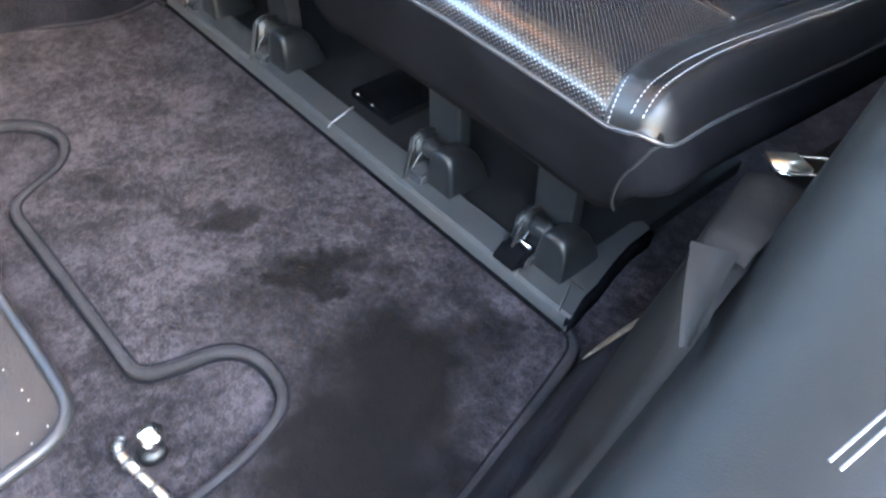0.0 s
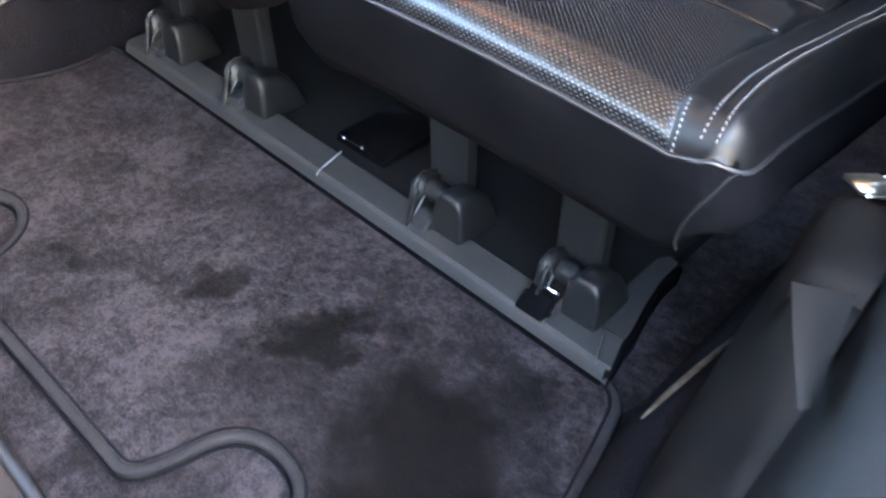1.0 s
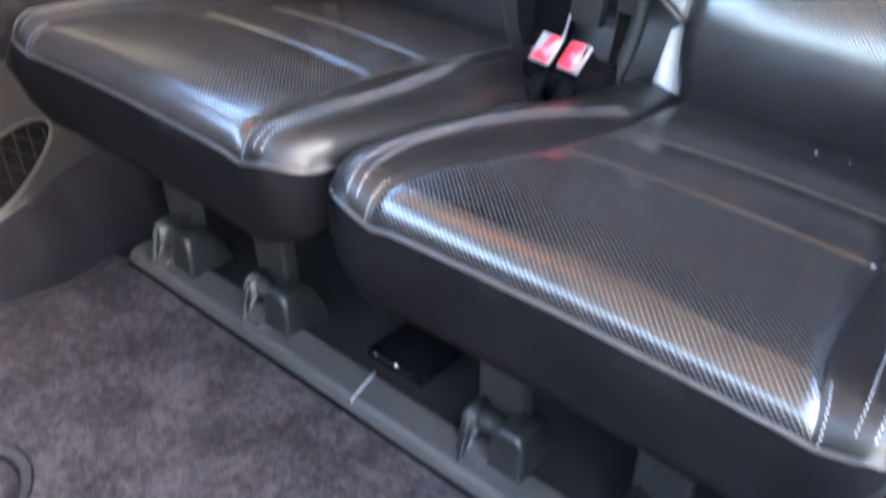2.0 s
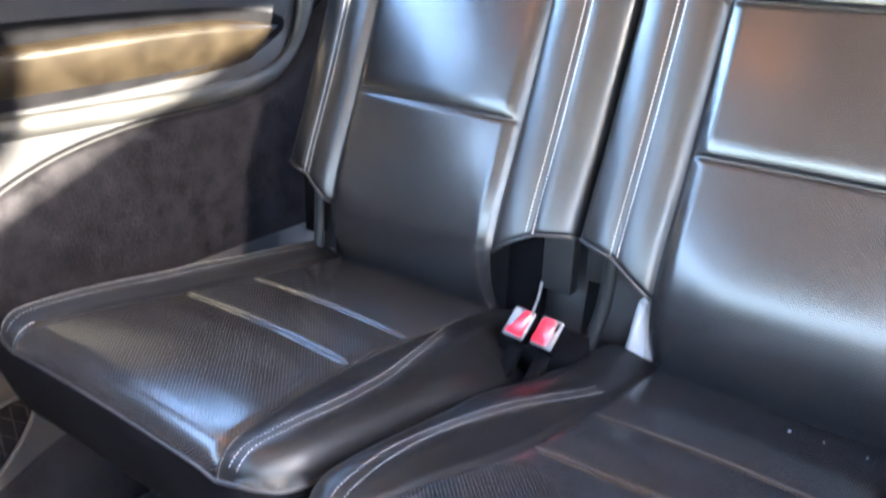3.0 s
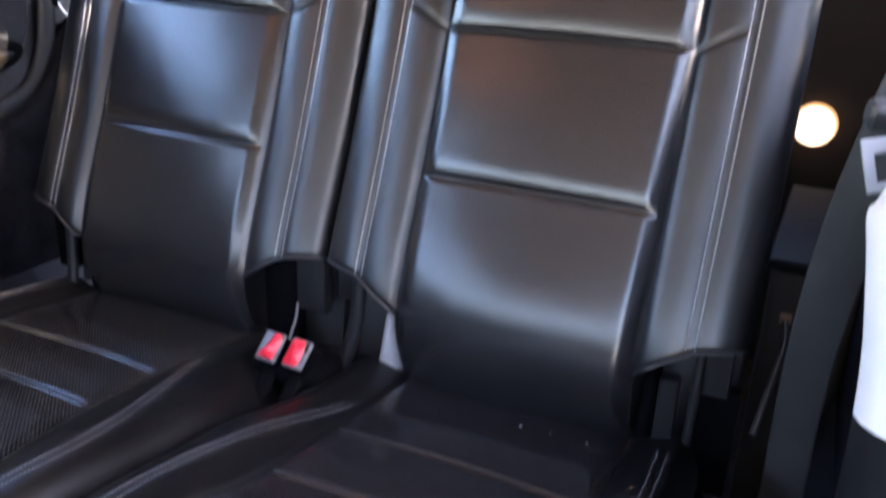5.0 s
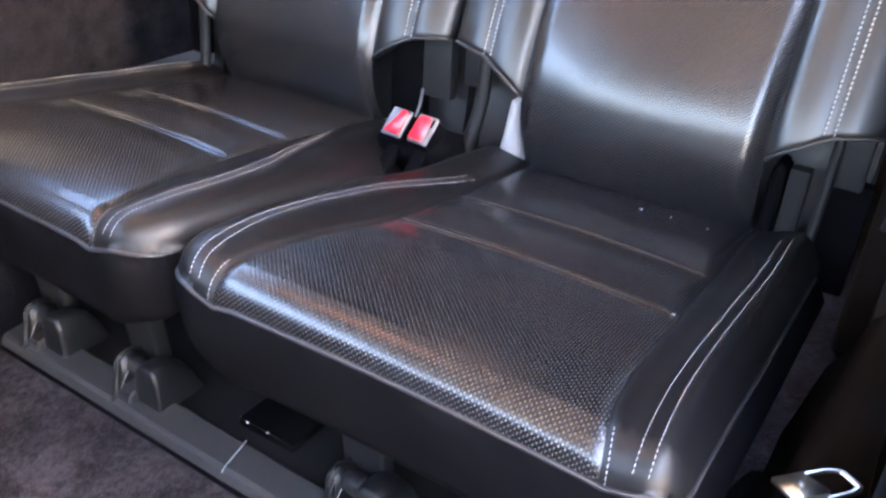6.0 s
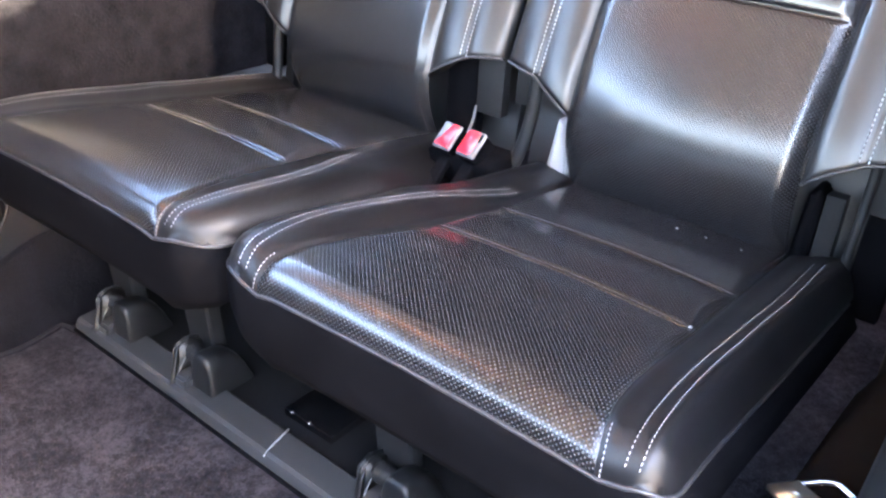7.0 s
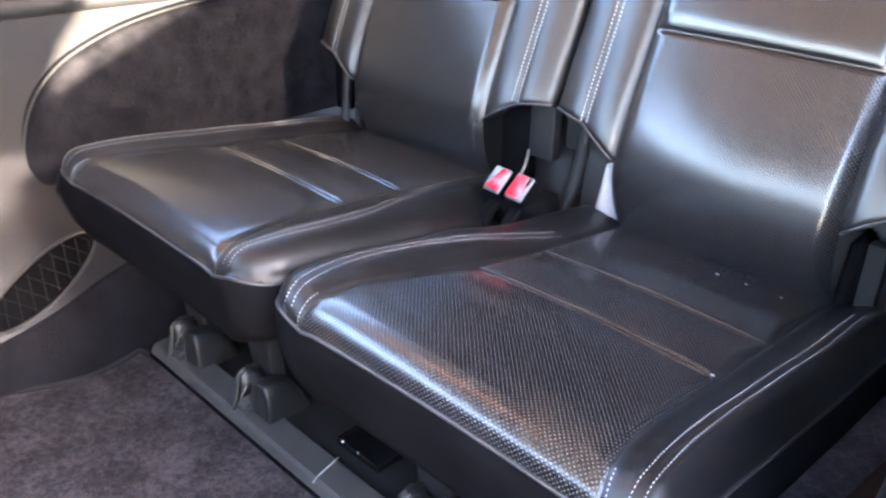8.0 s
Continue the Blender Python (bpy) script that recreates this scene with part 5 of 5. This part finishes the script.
def loop_frame(name, c, u, v, half_u, half_v, parent, label, width=0.006):
    """A rounded rectangular wire-flat frame in the plane of u and v."""
    u = Vector(u).normalized()
    v = (Vector(v) - u * Vector(v).dot(u)).normalized()
    n = u.cross(v)
    line = smooth_line([c + u * a * half_u + v * b * half_v for a, b in ((-1, -1), (1, -1), (1, 1), (-1, 1))], True, 3)
    line = [c + u * max(-1, min(1, (p - c).dot(u) / half_u * 1.12)) * half_u + v * max(-1, min(1, (p - c).dot(v) / half_v * 1.12)) * half_v for p in line]
    return sweep(name, line, strip_section(width, 0.0032), M_CHROME, parent, label, up=n, closed=True), u, v, n


TONGUE = Vector((0.5835, 0.0885, 0.299))
_, tu, tv, tn = loop_frame("tongue_plate", TONGUE, (0.62, 0.785, -0.06), (0.785, -0.62, 0.10), 0.030, 0.0135, tongue, "thin bright steel loop")
bm = bmesh.new()
for a, b in ((-0.034, -0.012), (-0.006, -0.012), (-0.002, 0.012), (-0.034, 0.012)):
    bm.verts.new(TONGUE + tu * a + tv * b - tn * 0.001)
bm.faces.new(bm.verts)
for f in bmesh.ops.extrude_face_region(bm, geom=list(bm.faces))["geom"]:
    if isinstance(f, bmesh.types.BMVert):
        f.co -= tn * 0.004
part("tongue_grip", bm, M_STEEL, tongue, "flat steel plate of the tongue")

# trim over the wheel arch, between the carpet ridge and the door jamb
def arch_edge(y):
    return (float(np.interp(y, (-0.32, -0.17, -0.11, -0.06, 0.03, 0.09, 0.45), (0.614, 0.611, 0.604, 0.583, 0.562, 0.562, 0.585))),
            float(np.interp(y, (-0.32, -0.17, -0.11, -0.06, 0.03, 0.09, 0.2, 0.45), (0.105, 0.195, 0.250, 0.300, 0.300, 0.285, 0.275, 0.26))))


rows = []
for y in np.linspace(-0.32, 0.45, 50):
    bx, bz = arch_edge(y)
    cx = float(np.interp(y, (-0.32, -0.22, -0.1, 0.0, 0.45), (0.578, 0.556, 0.532, 0.518, 0.522))) + 0.008
    rows.append([(cx, y, 0.06), (cx + 0.006, y, 0.085), (cx * 0.6 + bx * 0.4, y, 0.10 + 0.42 * (bz - 0.10)), (bx - 0.010, y, bz - 0.040), (bx - 0.003, y, bz - 0.012), (bx + 0.006, y, bz - 0.002), (bx + 0.020, y, bz), (max(bx + 0.024, 0.618), y, bz - 0.004)])
tagged(grid_part("arch_trim", rows, M_ARCH, None, "dark moulded trim over the wheel arch"), kind="structure")
rows = []
for y in np.linspace(-0.062, 0.052, 16):
    bx, bz = arch_edge(y)
    lift = 0.010 * float(sm(-0.064, -0.052, y)) * float(sm(0.056, 0.04, y)) + 0.003
    rows.append([(bx - 0.013, y, bz - 0.045), (bx - 0.009, y, bz - 0.018), (bx - 0.002, y, bz + 0.5 * lift), (bx + 0.012, y, bz + lift), (min(bx + 0.03, 0.612), y, bz + lift + 0.002), (0.618, y, bz + lift + 0.002)])
grid_part("fabric_loop", rows, M_SLEEVE, tongue, "brown-grey fabric loop")
# sunlit sheen on the ridge, painted as a thin gold streak
rows = []
for p in smooth_line([(0.5095, -0.045, 0.0790), (0.512, -0.012, 0.0825), (0.516, 0.030, 0.0845), (0.520, 0.080, 0.0830), (0.524, 0.120, 0.0810)], rounds=3):
    r = 0.0004 + 0.0026 * math.sin(math.pi * min(max((p.y + 0.045) / 0.165, 0), 1) ** 0.7)
    rows.append([(p.x + r * math.cos(a), p.y, p.z + 0.6 * r * math.sin(a)) for a in np.linspace(0, 2 * math.pi, 9)])
tagged(grid_part("edge_sheen", rows, M_GOLD_SHEEN, None, "thin gold streak painting the sunlit sheen on the carpet ridge"), kind="structure")
# recess under the loop, narrowing to a point
rows = []
for v in np.linspace(0, 1, 12):
    left = Vector((0.5755, -0.0640, 0.2995)).lerp(Vector((0.6200, -0.126, 0.2680)), v)
    right = Vector((0.6120, -0.0640, 0.3140)).lerp(Vector((0.6270, -0.126, 0.2760)), v)
    rows.append([left.lerp(right, u) + Vector((-0.10, -0.75, 0.62)) * (0.0030 * math.sin(math.pi * v) + 0.002 - 0.004 * math.sin(math.pi * u)) for u in np.linspace(0, 1, 9)])
tagged(grid_part("belt_recess", rows, M_RECESS, None, "lighter grey recess narrowing below the belt loop"), kind="structure")

part("latch_plate", tongue_bm(Vector((0.614, 0.288, 0.700)), (70, -12, 20), 0.013, 0.020), M_WALL, near_belt, "pale latch plate with a slot")
sharp(part("latch_grip", box_bm((0.596, 0.292, 0.722), (0.634, 0.314, 0.744), 0.008, 3, turn=(20, 0, 15)), M_BLACK, near_belt))

lamp = thing("cargo_lamp", (0.551, 1.392, 0.47), "round cargo lamp glowing warm white on the tailgate trim", "lamp")
# the ring glows to paint the soft orange halo round the lens
part("lamp_halo", cyl_bm((0.545, 1.402, 0.512), (0.545, 1.384, 0.512), 0.043, 36, 0.040, 0.003), M_LAMP_RIM, lamp, "orange glowing ring painting the halo of the lens")
part("lamp_lens", cyl_bm((0.545, 1.388, 0.512), (0.545, 1.372, 0.512), 0.039, 36, 0.035, 0.006), M_LAMP, lamp, "glowing round lens")
bin_side = thing("cargo_bin", (0.60, 1.0, 0.0), "dark cargo side bin with a painted orange glint", "storage bin")
part("bin_body", box_bm((0.538, 0.790, -0.014), (0.655, 1.20, 0.425), 0.012, 3), M_REAR, bin_side)
part("bin_lip", box_bm((0.532, 0.784, 0.424), (0.655, 1.20, 0.440), 0.005, 2), M_LEG, bin_side, "rounded dark lid edge")
# orange glint of lamplight, painted as a small copper block
part("bin_glint", box_bm((0.560, 0.781, 0.350), (0.576, 0.792, 0.362), 0.002, 2), surface("copper_glint", (0.30, 0.15, 0.09), (0.42, 0.22, 0.14), (0.35, 0.5), 300, 40, 0.0002), bin_side, "small copper block painting an orange glint")
lever = thing("seat_lever", (0.575, 0.55, 0.30), "black rod lever at the side of the near seat", "seat lever")
sweep("lever_rod", smooth_line([(0.560, 0.51, 0.325), (0.562, 0.52, 0.335), (0.573, 0.58, 0.400), (0.574, 0.59, 0.415), (0.569, 0.60, 0.432)], rounds=2), ring(0.004, 8), M_BLACK, lever)


# crumbs left on the near cushion, against the backrest
def crumb(x, y, size):
    bm = bmesh.new()
    z = float(cushion_z(np.array([x]), np.array([y]))[0])
    bmesh.ops.create_icosphere(bm, subdivisions=1, radius=size, matrix=Matrix.Translation((x, y, z + size * 0.4)) @ Matrix.Diagonal((1.3, 0.8, 0.6, 1)))
    tagged(part("crumb", bm, M_THREAD, None, "tiny pale crumb on the leather cushion"), category="crumb", group="crumbs")


for cx, cy, size in ((0.311, 0.434, 0.0017), (0.346, 0.440, 0.0011), (0.389, 0.444, 0.0012), (0.428, 0.200, 0.0018)):
    crumb(cx, cy, size)
